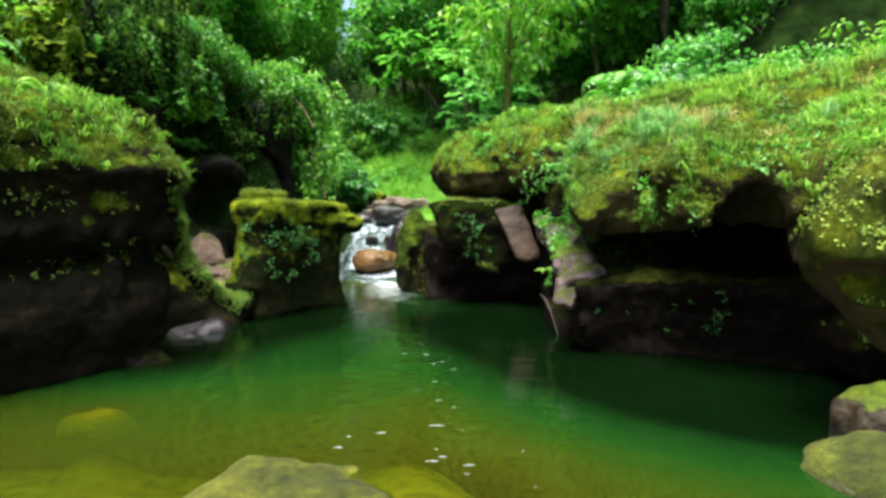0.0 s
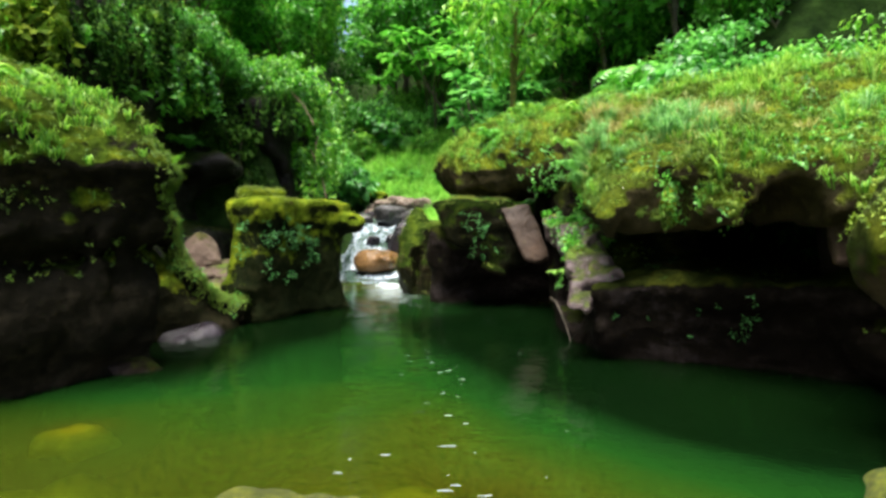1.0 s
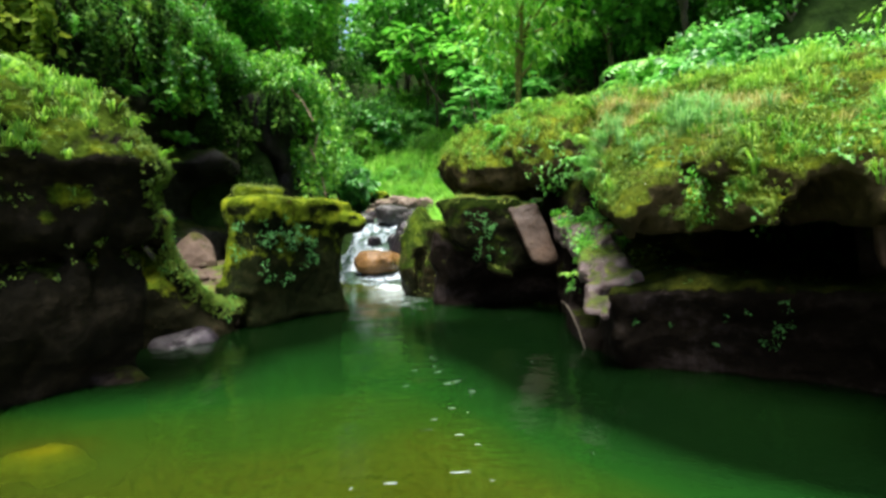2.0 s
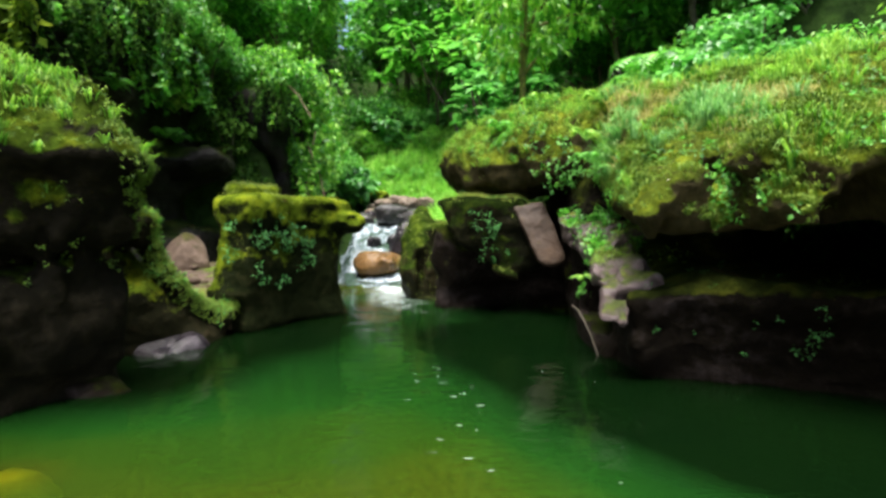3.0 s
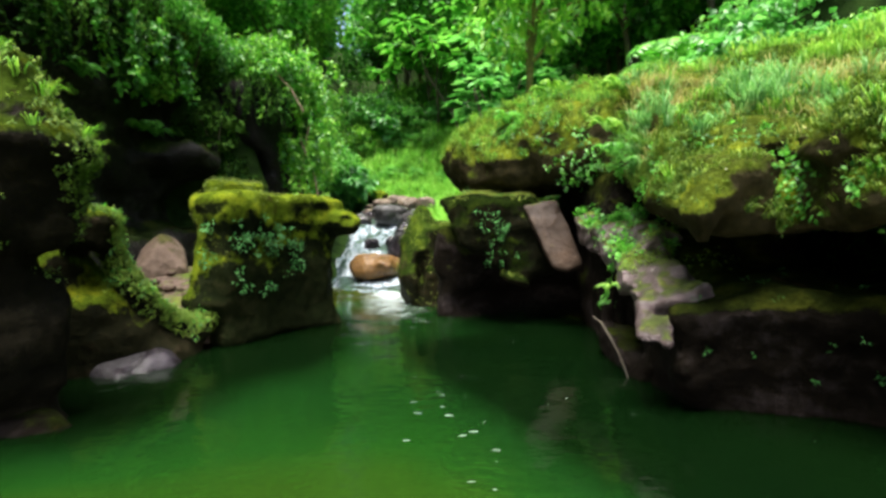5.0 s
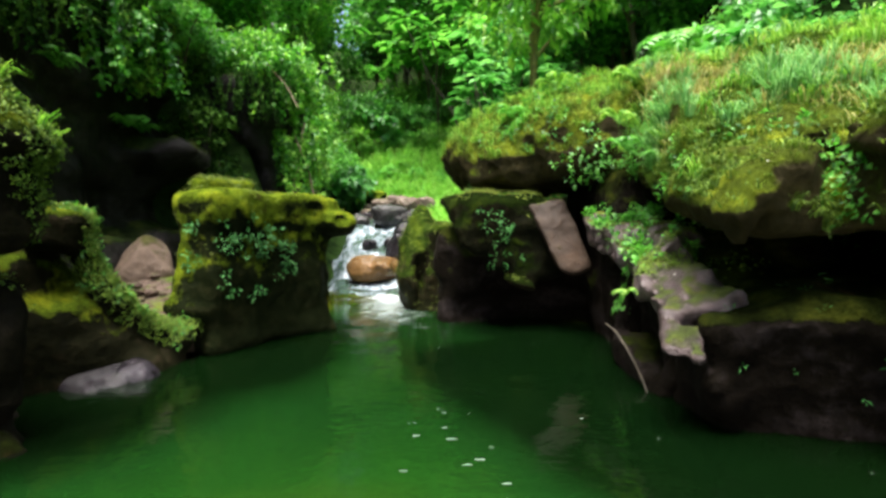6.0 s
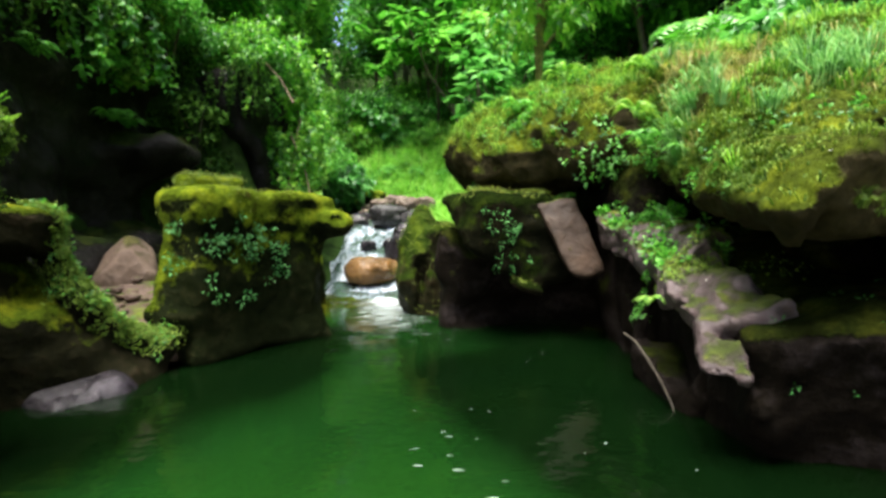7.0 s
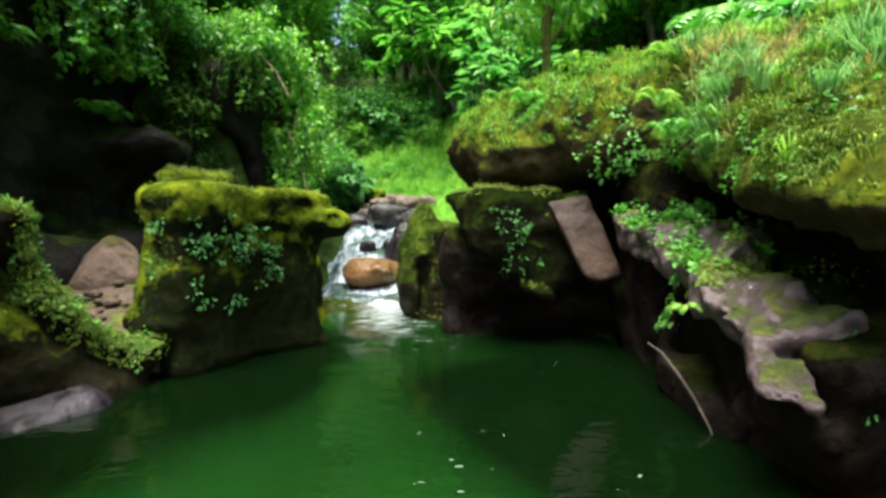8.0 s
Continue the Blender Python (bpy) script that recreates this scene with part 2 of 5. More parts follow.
M_ROCK = rock_material("mossy sandstone", (0.007, 0.0055, 0.0035), (0.021, 0.0155, 0.008), (0.07, 0.05, 0.027), cover=0.12)
M_BLUFF = rock_material("moss-filmed bluff sandstone", (0.008, 0.0065, 0.003), (0.032, 0.026, 0.010), (0.085, 0.064, 0.028), cover=0.42, gloss=0.08, rough=(0.6, 0.9), moss=(0.085, 0.12, 0.009), moss2=(0.21, 0.26, 0.014))
M_KNOB = rock_material("brown mossy knob stone", (0.018, 0.012, 0.007), (0.06, 0.042, 0.026), (0.13, 0.09, 0.06), cover=0.95, line=(-0.2, 0.4), moss=(0.06, 0.085, 0.008), moss2=(0.16, 0.19, 0.012), gloss=0.1)
M_RIDGE = rock_material("pale damp ridge stone", (0.022, 0.015, 0.014), (0.085, 0.061, 0.060), (0.20, 0.155, 0.165), moss=(0.07, 0.095, 0.012), moss2=(0.15, 0.17, 0.02), cover=-0.46, rough=(0.25, 0.6))
# near-black damp stone: shade under the bluff and overhang is put into the colour
M_LEDGE = rock_material("damp sandstone darkened for shade", (0.002, 0.0016, 0.0012), (0.0065, 0.005, 0.0034), (0.028, 0.022, 0.021), cover=0.06, moss=(0.020, 0.027, 0.005), moss2=(0.058, 0.066, 0.009), line=(0.2, 0.7), gloss=0.02, rough=(0.5, 0.85))
# mossy sandstone again, dimmed so the outcrop's shade sits in its colour
M_ROCK_L = rock_material("mossy sandstone with shade in its colour", (0.003, 0.003, 0.002), (0.008, 0.007, 0.0045), (0.030, 0.024, 0.016), cover=0.24, gloss=0.02, rough=(0.5, 0.85),
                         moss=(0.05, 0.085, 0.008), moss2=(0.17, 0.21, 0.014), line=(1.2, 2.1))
M_STUB = rock_material("fern-grown stone", (0.004, 0.005, 0.002), (0.012, 0.012, 0.005), (0.035, 0.026, 0.013), cover=0.30, line=(0.0, 0.6), gloss=0.02, moss=(0.03, 0.055, 0.007), moss2=(0.085, 0.125, 0.010))
# copy of the fern-grown stone, colours lowered to paint the overhang's shade
M_UNDER = rock_material("fern-grown stone dimmed for overhang shade", (0.003, 0.0035, 0.0015), (0.008, 0.008, 0.0035), (0.025, 0.019, 0.010), cover=0.30, line=(0.0, 0.6), gloss=0.02, moss=(0.012, 0.022, 0.003), moss2=(0.033, 0.050, 0.005))
M_SHORE = rock_material("mossy shore boulder", (0.03, 0.028, 0.014), (0.07, 0.06, 0.03), (0.14, 0.11, 0.06), cover=0.3, line=(-0.3, 0.1), moss=(0.07, 0.09, 0.009), moss2=(0.18, 0.20, 0.014))
M_SHELF = rock_material("thick mossed sandstone", (0.003, 0.0045, 0.0016), (0.008, 0.011, 0.0035), (0.026, 0.025, 0.010), cover=0.58, line=(0.3, 1.8), gloss=0.02, rough=(0.5, 0.85),
                        moss=(0.10, 0.15, 0.010), moss2=(0.24, 0.29, 0.016))
M_SADDLE = rock_material("saddle stone under a moss rim", (0.003, 0.0035, 0.002), (0.009, 0.009, 0.004), (0.03, 0.022, 0.013), cover=-0.2, line=(0.1, 0.75), gloss=0.02, rough=(0.5, 0.85),
                         moss=(0.085, 0.13, 0.010), moss2=(0.22, 0.24, 0.014))
M_SLAB = rock_material("bare tan sandstone", (0.014, 0.007, 0.0035), (0.034, 0.019, 0.0105), (0.070, 0.042, 0.025), cover=-0.55, rough=(0.55, 0.85))
M_PINK = rock_material("bare pink sandstone", (0.042, 0.026, 0.018), (0.085, 0.055, 0.040), (0.145, 0.098, 0.074), cover=-0.8, rough=(0.55, 0.85))
M_WET = rock_material("wet grey sandstone", (0.004, 0.003, 0.004), (0.010, 0.008, 0.010), (0.045, 0.037, 0.048), cover=-1.2, rough=(0.15, 0.45))
M_ORANGE = rock_material("orange river boulder", (0.035, 0.024, 0.012), (0.125, 0.065, 0.02), (0.24, 0.13, 0.045), cover=-1.0, rough=(0.2, 0.5))
M_DARKSTONE = rock_material("dark wet river stone", (0.012, 0.011, 0.011), (0.03, 0.028, 0.028), (0.07, 0.065, 0.065), cover=-1.2, rough=(0.12, 0.4))
# cliff colour holds the shade under trees and creepers
M_CLIFF = rock_material("cliff stone with painted shade", (0.004, 0.0035, 0.003), (0.010, 0.009, 0.007), (0.036, 0.032, 0.034), cover=-0.45, gloss=0.08, rough=(0.35, 0.7), moss=(0.03, 0.05, 0.01), moss2=(0.07, 0.08, 0.015))
M_SUB = rock_material("algae-covered stone under water", (0.030, 0.024, 0.010), (0.08, 0.06, 0.022), (0.17, 0.14, 0.06), cover=0.32, moss=(0.07, 0.085, 0.008), moss2=(0.17, 0.18, 0.014), line=(-0.5, 0.0))
M_YELLOWSTONE = rock_material("ochre algae-coated stone", (0.16, 0.11, 0.012), (0.30, 0.21, 0.02), (0.42, 0.32, 0.04), cover=-1.2)
M_BARK = plain_material("mossy bark", (0.035, 0.03, 0.018), (0.12, 0.10, 0.06), 14.0)
M_BARKMOSS = plain_material("bark under hanging moss", (0.05, 0.06, 0.01), (0.20, 0.20, 0.03), 10.0)
M_SAND = rock_material("peaked tan boulder stone", (0.062, 0.042, 0.029), (0.118, 0.080, 0.057), (0.19, 0.137, 0.103), cover=-0.62, rough=(0.6, 0.85), moss=(0.09, 0.085, 0.02), moss2=(0.13, 0.12, 0.03))
M_ROOT = plain_material("damp brown root", (0.022, 0.017, 0.011), (0.07, 0.055, 0.035), 18.0)
M_TWIG = plain_material("pale dead wood", (0.16, 0.12, 0.06), (0.34, 0.27, 0.15), 18.0)
M_LEAF_A = leaf_material("bright broad leaves", (0.026, 0.13, 0.014), (0.095, 0.36, 0.038), (0.26, 0.63, 0.12))
M_LEAF_B = leaf_material("yellow-green leaves", (0.035, 0.15, 0.012), (0.15, 0.46, 0.035), (0.38, 0.68, 0.10))
M_LEAF_C = leaf_material("deep green leaves", (0.020, 0.11, 0.018), (0.065, 0.28, 0.045), (0.19, 0.50, 0.13))
M_IVY = leaf_material("blue-green ivy leaves", (0.010, 0.05, 0.009), (0.030, 0.13, 0.026), (0.11, 0.30, 0.09), 0.5, 0.3, 0.15)
# leaf colour lowered to stand for the shade of the canopy
M_LEAF_D = leaf_material("creeper leaves dimmed for canopy shade", (0.009, 0.030, 0.005), (0.030, 0.090, 0.013), (0.11, 0.23, 0.033), 0.8, 0.3, 0.08)
M_LEAF_O = leaf_material("olive drooping leaves", (0.035, 0.075, 0.008), (0.12, 0.21, 0.018), (0.34, 0.44, 0.055), 0.7, 0.4, 0.1)
M_COBBLE = rock_material("dry pale cobble", (0.05, 0.036, 0.026), (0.115, 0.085, 0.062), (0.22, 0.17, 0.13), cover=-1.1)
M_TUSSOCK = leaf_material("blue-green tussock grass", (0.04, 0.13, 0.028), (0.12, 0.34, 0.08), (0.32, 0.56, 0.24), 0.5)
M_GRASS = leaf_material("lush bank grass", (0.042, 0.14, 0.012), (0.14, 0.37, 0.03), (0.38, 0.60, 0.11), 0.6)
# brighter copy of the lush grass: sunlight is put into the colour
M_BANK = leaf_material("bank grass with painted sunlight", (0.06, 0.24, 0.015), (0.19, 0.52, 0.045), (0.42, 0.70, 0.14), 0.6)
M_DRY = leaf_material("straw-coloured grass", (0.23, 0.21, 0.06), (0.40, 0.36, 0.13), (0.56, 0.52, 0.26), 0.7)
M_MOSS = leaf_material("tufted moss", (0.042, 0.10, 0.006), (0.115, 0.21, 0.014), (0.25, 0.36, 0.035), 0.8, 0.2)
M_MOSS_DIM = leaf_material("olive moss", (0.038, 0.075, 0.007), (0.105, 0.16, 0.013), (0.23, 0.28, 0.03), 0.8, 0.15)
M_DRYLEAF = plain_material("bleached leaf", (0.6, 0.58, 0.5), (0.8, 0.78, 0.72), 30.0, 0.6, 0.005)

# ---------------------------------------------------------------- ground, riverbed, water
def shore_left(y):
    return np.interp(y, [-40, 0, 4.5, 6.2, 8.4, 10.9, 13, 16, 20, 26, 40, 90], [-5, -4.8, -4.6, -4.6, -4.4, -2.4, -2.4, -3.2, -3.4, -3.9, -6, -12])


def shore_right(y):
    return np.interp(y, [-40, 0, 4.0, 5.0, 7.4, 9.7, 10.8, 13, 16, 20, 26, 40, 90], [6, 5.6, 4.6, 3.8, 2.9, 2.8, 1.8, -0.4, -0.7, -1.0, -1.0, -2, -6])


def stream_level(y):
    return np.interp(y, [-500, 13.5, 15.5, 16.6, 17.6, 19.0, 20.0, 21.2, 25, 40, 120], [0, 0, 0.10, 0.32, 0.95, 1.30, 1.75, 2.05, 2.75, 5, 14])


def ground_height(x, y):
    p = np.stack([x, y, 0 * x], -1)
    lvl = stream_level(y)
    left, right = shore_left(y) - x, x - shore_right(y)
    out = np.maximum(left, right)
    deep = 0.27 + 1.25 * sstep(2.8, 7.6, y) - 1.2 * sstep(11.5, 15, y) + 0.16 * fbm(p, 1.6, 3) * sstep(14, 9, y)
    # extra depth along the rocks darkens the water like their shade and reflection
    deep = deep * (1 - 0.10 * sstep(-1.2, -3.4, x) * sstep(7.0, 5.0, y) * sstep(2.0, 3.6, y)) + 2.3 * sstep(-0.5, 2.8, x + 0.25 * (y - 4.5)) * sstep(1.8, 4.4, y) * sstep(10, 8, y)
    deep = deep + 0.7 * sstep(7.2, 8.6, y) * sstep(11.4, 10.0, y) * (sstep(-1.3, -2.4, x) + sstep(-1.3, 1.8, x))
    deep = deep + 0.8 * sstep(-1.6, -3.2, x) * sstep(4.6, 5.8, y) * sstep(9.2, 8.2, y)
    deep = deep - 0.30 * np.exp(-((x + 3.04) / 0.30) ** 2 - ((y - 4.36) / 0.17) ** 2)
    bed = lvl - deep * sstep(0.7, -0.35, out) - 0.05
    near = np.interp(y, [-40, 2, 5, 9, 12, 16], [0.6, 1.6, 2.4, 2.9, 2.3, 1.2])
    pocket = np.where(left > right, np.interp(y, [5.5, 7.5, 12.5, 14], [0, 2.6, 2.6, 0]), 0)
    hollow = np.where(right > left, np.interp(y, [1, 4, 10.8, 12], [0, 3.4, 3.4, 0]), 0)
    sill = np.where(pocket > 0, 0.85 * sstep(0.4, 1.3, out) * np.clip(pocket, 0, 1), 0)
    out = np.where(out > 0.4, np.maximum(out - pocket - hollow, 0.4), out)
    bank = sill + near * sstep(0.5, 2.3, out) + 0.55 * np.maximum(out - 2.0, 0) ** 1.0 + 0.9 * np.maximum(out - 6.0, 0)
    bank = np.where(left > right, bank + np.interp(y, [7, 10, 13, 15, 22], [0, 0.6, 2.0, 3.2, 1.8]) * sstep(0.9, 2.6, out), bank)
    far = np.hypot(x, y - 10)
    bank = bank * np.interp(far, [60, 400], [1.0, 0.2])
    z = bed + bank + fbm(p, 1.7, 4) * 0.12 * sstep(-0.3, 1.2, out) + fbm(p, 9.0, 3) * 0.5 * sstep(1.5, 6, out)
    z += fbm(p, 0.45, 3) * 0.03
    z = z + 4.4 * sstep(24.0, 32, y) * sstep(5.5, 2.5, np.abs(x + 1.0))
    notch = 1 - 0.2 * np.exp(-((x / np.maximum(y - 1.6, 5) + 0.2) / 0.035) ** 2)
    return z + 17.0 * sstep(34, 72, y) * notch + 12 * sstep(70, 260, far)


def ground_axis(fine_lo, fine_hi, step, end):
    mid = np.arange(fine_lo, fine_hi, step)
    tail = np.geomspace(step * 2, end, 40)
    return np.concatenate([fine_lo - tail[::-1], mid, fine_hi + tail])


gx, gy = ground_axis(-9, 9, 0.16, 900), ground_axis(-1, 27, 0.16, 900)
GX, GY = np.meshgrid(gx, gy, indexing="ij")
GZ = ground_height(GX, GY)
nx, ny = GX.shape
ii = np.arange(nx * ny).reshape(nx, ny)
ground_mesh = raw_mesh("ground", np.stack([GX, GY, GZ], -1).reshape(-1, 3),
                       np.stack([ii[:-1, :-1], ii[1:, :-1], ii[1:, 1:], ii[:-1, 1:]], -1).reshape(-1, 4))
m, nt, nodes, links, b = material("silt riverbed and forest soil")
pos = nodes.new("ShaderNodeNewGeometry").outputs["Position"]
sep = nodes.new("ShaderNodeSeparateXYZ")
links.new(pos, sep.inputs[0])
pebble = noise_node(nt, 5.0, 6, 0.6)
silt = ramp(nt, pebble, [(0.3, (0.08, 0.08, 0.014)), (0.5, (0.20, 0.18, 0.028)), (0.7, (0.25, 0.21, 0.04))])
soil = ramp(nt, noise_node(nt, 3.0, 6), [(0.3, (0.006, 0.013, 0.004)), (0.7, (0.026, 0.052, 0.011))])
edge = ramp(nt, calc(nt, "ADD", calc(nt, "ADD", sep.outputs[2], 0.45), calc(nt, "MULTIPLY", pebble, 0.3)), [(0.4, (0, 0, 0)), (0.62, (1, 1, 1))])
links.new(mix(nt, edge, silt, soil), b.inputs["Base Color"])
b.inputs["Roughness"].default_value = 0.95
b.inputs["Specular IOR Level"].default_value = 0.03
bump(nt, pebble, 0.8, 0.06, b)
tagged(part("ground", ground_mesh, m), "silty riverbed rising into dark leaf-littered jungle soil", "ground", kind="structure")

# water: depth over the bed rules how murky it is, painted shade included
wx, wy = np.arange(-7.0, 8.0, 0.1), np.concatenate([-np.geomspace(60, 0.6, 30) - 0.5, np.arange(-1.0, 15.6, 0.1)])
WX, WY = np.meshgrid(wx, wy, indexing="ij")
nx, ny = WX.shape
ii = np.arange(nx * ny).reshape(nx, ny)
wp = np.stack([WX, WY, 0 * WX], -1)
chop = 0.012 * sstep(9, 14.5, WY) * np.exp(-((WX + 1.4) / 1.3) ** 2)
WZ = fbm(wp, 0.5, 3) * (0.0035 + chop) + 0.10 * sstep(13.5, 15.5, WY)
water_mesh = raw_mesh("pool_water", np.stack([WX, WY, WZ], -1).reshape(-1, 3),
                      np.stack([ii[:-1, :-1], ii[1:, :-1], ii[1:, 1:], ii[:-1, 1:]], -1).reshape(-1, 4))
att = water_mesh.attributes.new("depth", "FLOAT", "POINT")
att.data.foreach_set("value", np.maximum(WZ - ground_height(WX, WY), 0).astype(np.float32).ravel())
att = water_mesh.attributes.new("foam", "FLOAT", "POINT")
lane = np.exp(-((WX - np.interp(WY, [10, 12, 15.6], [-1.1, -1.3, -1.75])) / np.interp(WY, [10, 12, 15.6], [1.1, 0.8, 0.6])) ** 2)
att.data.foreach_set("value", (lane * np.interp(WY, [9.5, 11, 13, 15], [0, 0.28, 0.58, 1.0])).astype(np.float32).ravel())
m, nt, nodes, links, b = material("green river water")
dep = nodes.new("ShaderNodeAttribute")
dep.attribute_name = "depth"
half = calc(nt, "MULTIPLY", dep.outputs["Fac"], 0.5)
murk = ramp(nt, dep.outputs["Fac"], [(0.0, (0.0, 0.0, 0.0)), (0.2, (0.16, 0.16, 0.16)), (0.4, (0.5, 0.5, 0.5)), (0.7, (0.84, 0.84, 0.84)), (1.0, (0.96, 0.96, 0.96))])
fo = nodes.new("ShaderNodeAttribute")
fo.attribute_name = "foam"
body = nodes.new("ShaderNodeBsdfDiffuse")
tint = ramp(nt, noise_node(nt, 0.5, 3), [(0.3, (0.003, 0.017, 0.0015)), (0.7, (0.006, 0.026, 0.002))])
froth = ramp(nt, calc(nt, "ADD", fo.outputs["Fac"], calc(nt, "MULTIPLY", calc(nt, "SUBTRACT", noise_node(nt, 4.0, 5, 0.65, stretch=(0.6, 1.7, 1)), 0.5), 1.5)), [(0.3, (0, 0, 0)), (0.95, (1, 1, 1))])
# shallow stops are silt; the near-black end paints the rocks' shade
silt_shade_tint = ramp(nt, half, [(0.075, (0.098, 0.086, 0.005)), (0.20, (0.042, 0.058, 0.004)), (0.35, (0.015, 0.038, 0.003)), (0.55, (0.0052, 0.030, 0.0034)), (0.78, (0.0030, 0.019, 0.0030)), (1.0, (0.0005, 0.0022, 0.0008))])
tint = mix(nt, 0.85, tint, silt_shade_tint)
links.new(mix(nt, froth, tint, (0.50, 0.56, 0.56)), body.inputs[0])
clear = nodes.new("ShaderNodeBsdfTransparent")
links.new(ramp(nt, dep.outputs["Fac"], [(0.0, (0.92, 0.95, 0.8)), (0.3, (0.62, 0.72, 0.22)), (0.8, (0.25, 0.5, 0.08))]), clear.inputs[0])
under = nodes.new("ShaderNodeMixShader")
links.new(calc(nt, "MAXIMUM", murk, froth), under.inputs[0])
links.new(clear.outputs[0], under.inputs[1])
links.new(body.outputs[0], under.inputs[2])
shine = nodes.new("ShaderNodeBsdfGlossy")
shine.inputs["Roughness"].default_value = 0.06
fres = nodes.new("ShaderNodeFresnel")
fres.inputs[0].default_value = 1.33
top = nodes.new("ShaderNodeMixShader")
links.new(fres.outputs[0], top.inputs[0])
links.new(under.outputs[0], top.inputs[1])
links.new(shine.outputs[0], top.inputs[2])
rip = calc(nt, "ADD", noise_node(nt, 1.6, 3, 0.5), calc(nt, "MULTIPLY", noise_node(nt, 6.0, 3, 0.5, stretch=(1, 1.6, 1)), 0.25))
bn = nodes.new("ShaderNodeBump")
bn.inputs["Strength"].default_value, bn.inputs["Distance"].default_value = 0.35, 0.05
links.new(rip, bn.inputs["Height"])
for nd in (shine, fres):
    links.new(bn.outputs[0], nd.inputs["Normal"])
links.new(top.outputs[0], nodes["Material Output"].inputs[0])
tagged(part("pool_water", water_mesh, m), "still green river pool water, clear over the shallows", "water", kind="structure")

# rapids: a sheet that climbs the stream bed
sy = np.arange(14.6, 30, 0.1)
sv = np.linspace(-1, 1, 34)
SY, SV = np.meshgrid(sy, sv, indexing="ij")
mid = 0.5 * (shore_left(SY) + shore_right(SY))
SX = mid + SV * 0.62 * (shore_right(SY) - shore_left(SY))
sp = np.stack([SX, SY, 0 * SX], -1)
steep = np.gradient(stream_level(sy), sy)[:, None] + 0 * SX
SZ = stream_level(SY) + 0.05 + fbm(sp, 0.45, 3) * (0.03 + 0.16 * np.clip(steep, 0, 0.7)) - 0.25 * sstep(0.75, 1, np.abs(SV)) - 0.06 * sstep(15.3, 14.6, SY)
nx, ny = SX.shape
ii = np.arange(nx * ny).reshape(nx, ny)
rapid_mesh = raw_mesh("rapids", np.stack([SX, SY, SZ], -1).reshape(-1, 3),
                      np.stack([ii[:-1, :-1], ii[1:, :-1], ii[1:, 1:], ii[:-1, 1:]], -1).reshape(-1, 4)[:, ::-1])
att = rapid_mesh.attributes.new("foam", "FLOAT", "POINT")
att.data.foreach_set("value", np.clip(0.27 + 0.75 * steep + 0.6 * fbm(sp * (1, 0.45, 1), 0.3, 3), 0, 1).astype(np.float32).ravel())
m, nt, nodes, links, b = material("white water")
fo = nodes.new("ShaderNodeAttribute")
fo.attribute_name = "foam"
streak = noise_node(nt, 6.0, 5, 0.6, stretch=(1.6, 0.5, 1.0))
fm = ramp(nt, calc(nt, "ADD", fo.outputs["Fac"], calc(nt, "MULTIPLY", calc(nt, "SUBTRACT", streak, 0.5), 1.4)), [(0.25, (0.035, 0.06, 0.045)), (0.55, (0.16, 0.195, 0.22)), (0.85, (0.42, 0.47, 0.52))])
links.new(fm, b.inputs["Base Color"])
b.inputs["Roughness"].default_value = 0.25
bump(nt, streak, 0.6, 0.05, b)
tagged(part("rapids", rapid_mesh, m), "white foaming rapids running down between boulders", "water", kind="structure")


# ---------------------------------------------------------------- rocks
def rough(p, big=0.10, small=0.035, seed=0.0, layers=0.02):
    """Weathering: lumps, pits and level bedding."""
    q = p + seed
    bed = vnoise(np.stack([q[:, 0] * 0.35, q[:, 1] * 0.35, q[:, 2] * 4.2], -1))
    return big * fbm(q, 0.9, 2) + small * fbm(q, 0.24, 3) + layers * bed


def rock(name, f, lo, hi, step, mat, label, category="rock", group=""):
    v, q = surface(f, lo, hi, step)
    base = np.array(((lo[0] + hi[0]) / 2, (lo[1] + hi[1]) / 2, v[:, 2].min()))
    ob = part(name, raw_mesh(name, v - base, q), mat)
    ob.location = base
    return tagged(ob, label, category, group)


def left_outcrop(p):
    x, y, z = p.T
    face = (x + 3.36 - 0.57 * (y - 6.2)) * 0.87
    end = (y - 6.42 + 0.25 * (x + 3.4)) * 0.97
    brow = (z - np.minimum(2.80 + 0.44 * np.maximum(-face, 0), 3.45)) * 0.9
    belly = (1.50 - 0.10 * (6.2 - y) - z) * 0.9 - 0.25 * np.maximum(-face, 0)
    up = smax(0.13, face - 0.10 + 0.10 * np.abs(z - 2.2), end, brow, belly)
    up = join(up, ell(p, (-3.52, 6.02, 2.32), (0.42, 0.44, 0.68)), 0.15)
    low = smax(0.09, face + 0.06 - 0.10 * np.cos(4.5 * (z - 0.75)), end + 0.08, z - 1.24 - 0.05 * (y - 5.5))
    core = smax(0.1, face + 0.35, end + 0.3, z - 2.4)
    d = join(join(up, low, 0.06), core, 0.06)
    d = np.maximum(np.maximum(d, 2.5 - y), -7.5 - x)
    return d + rough(p, 0.13, 0.05, 3.0, 0.07)


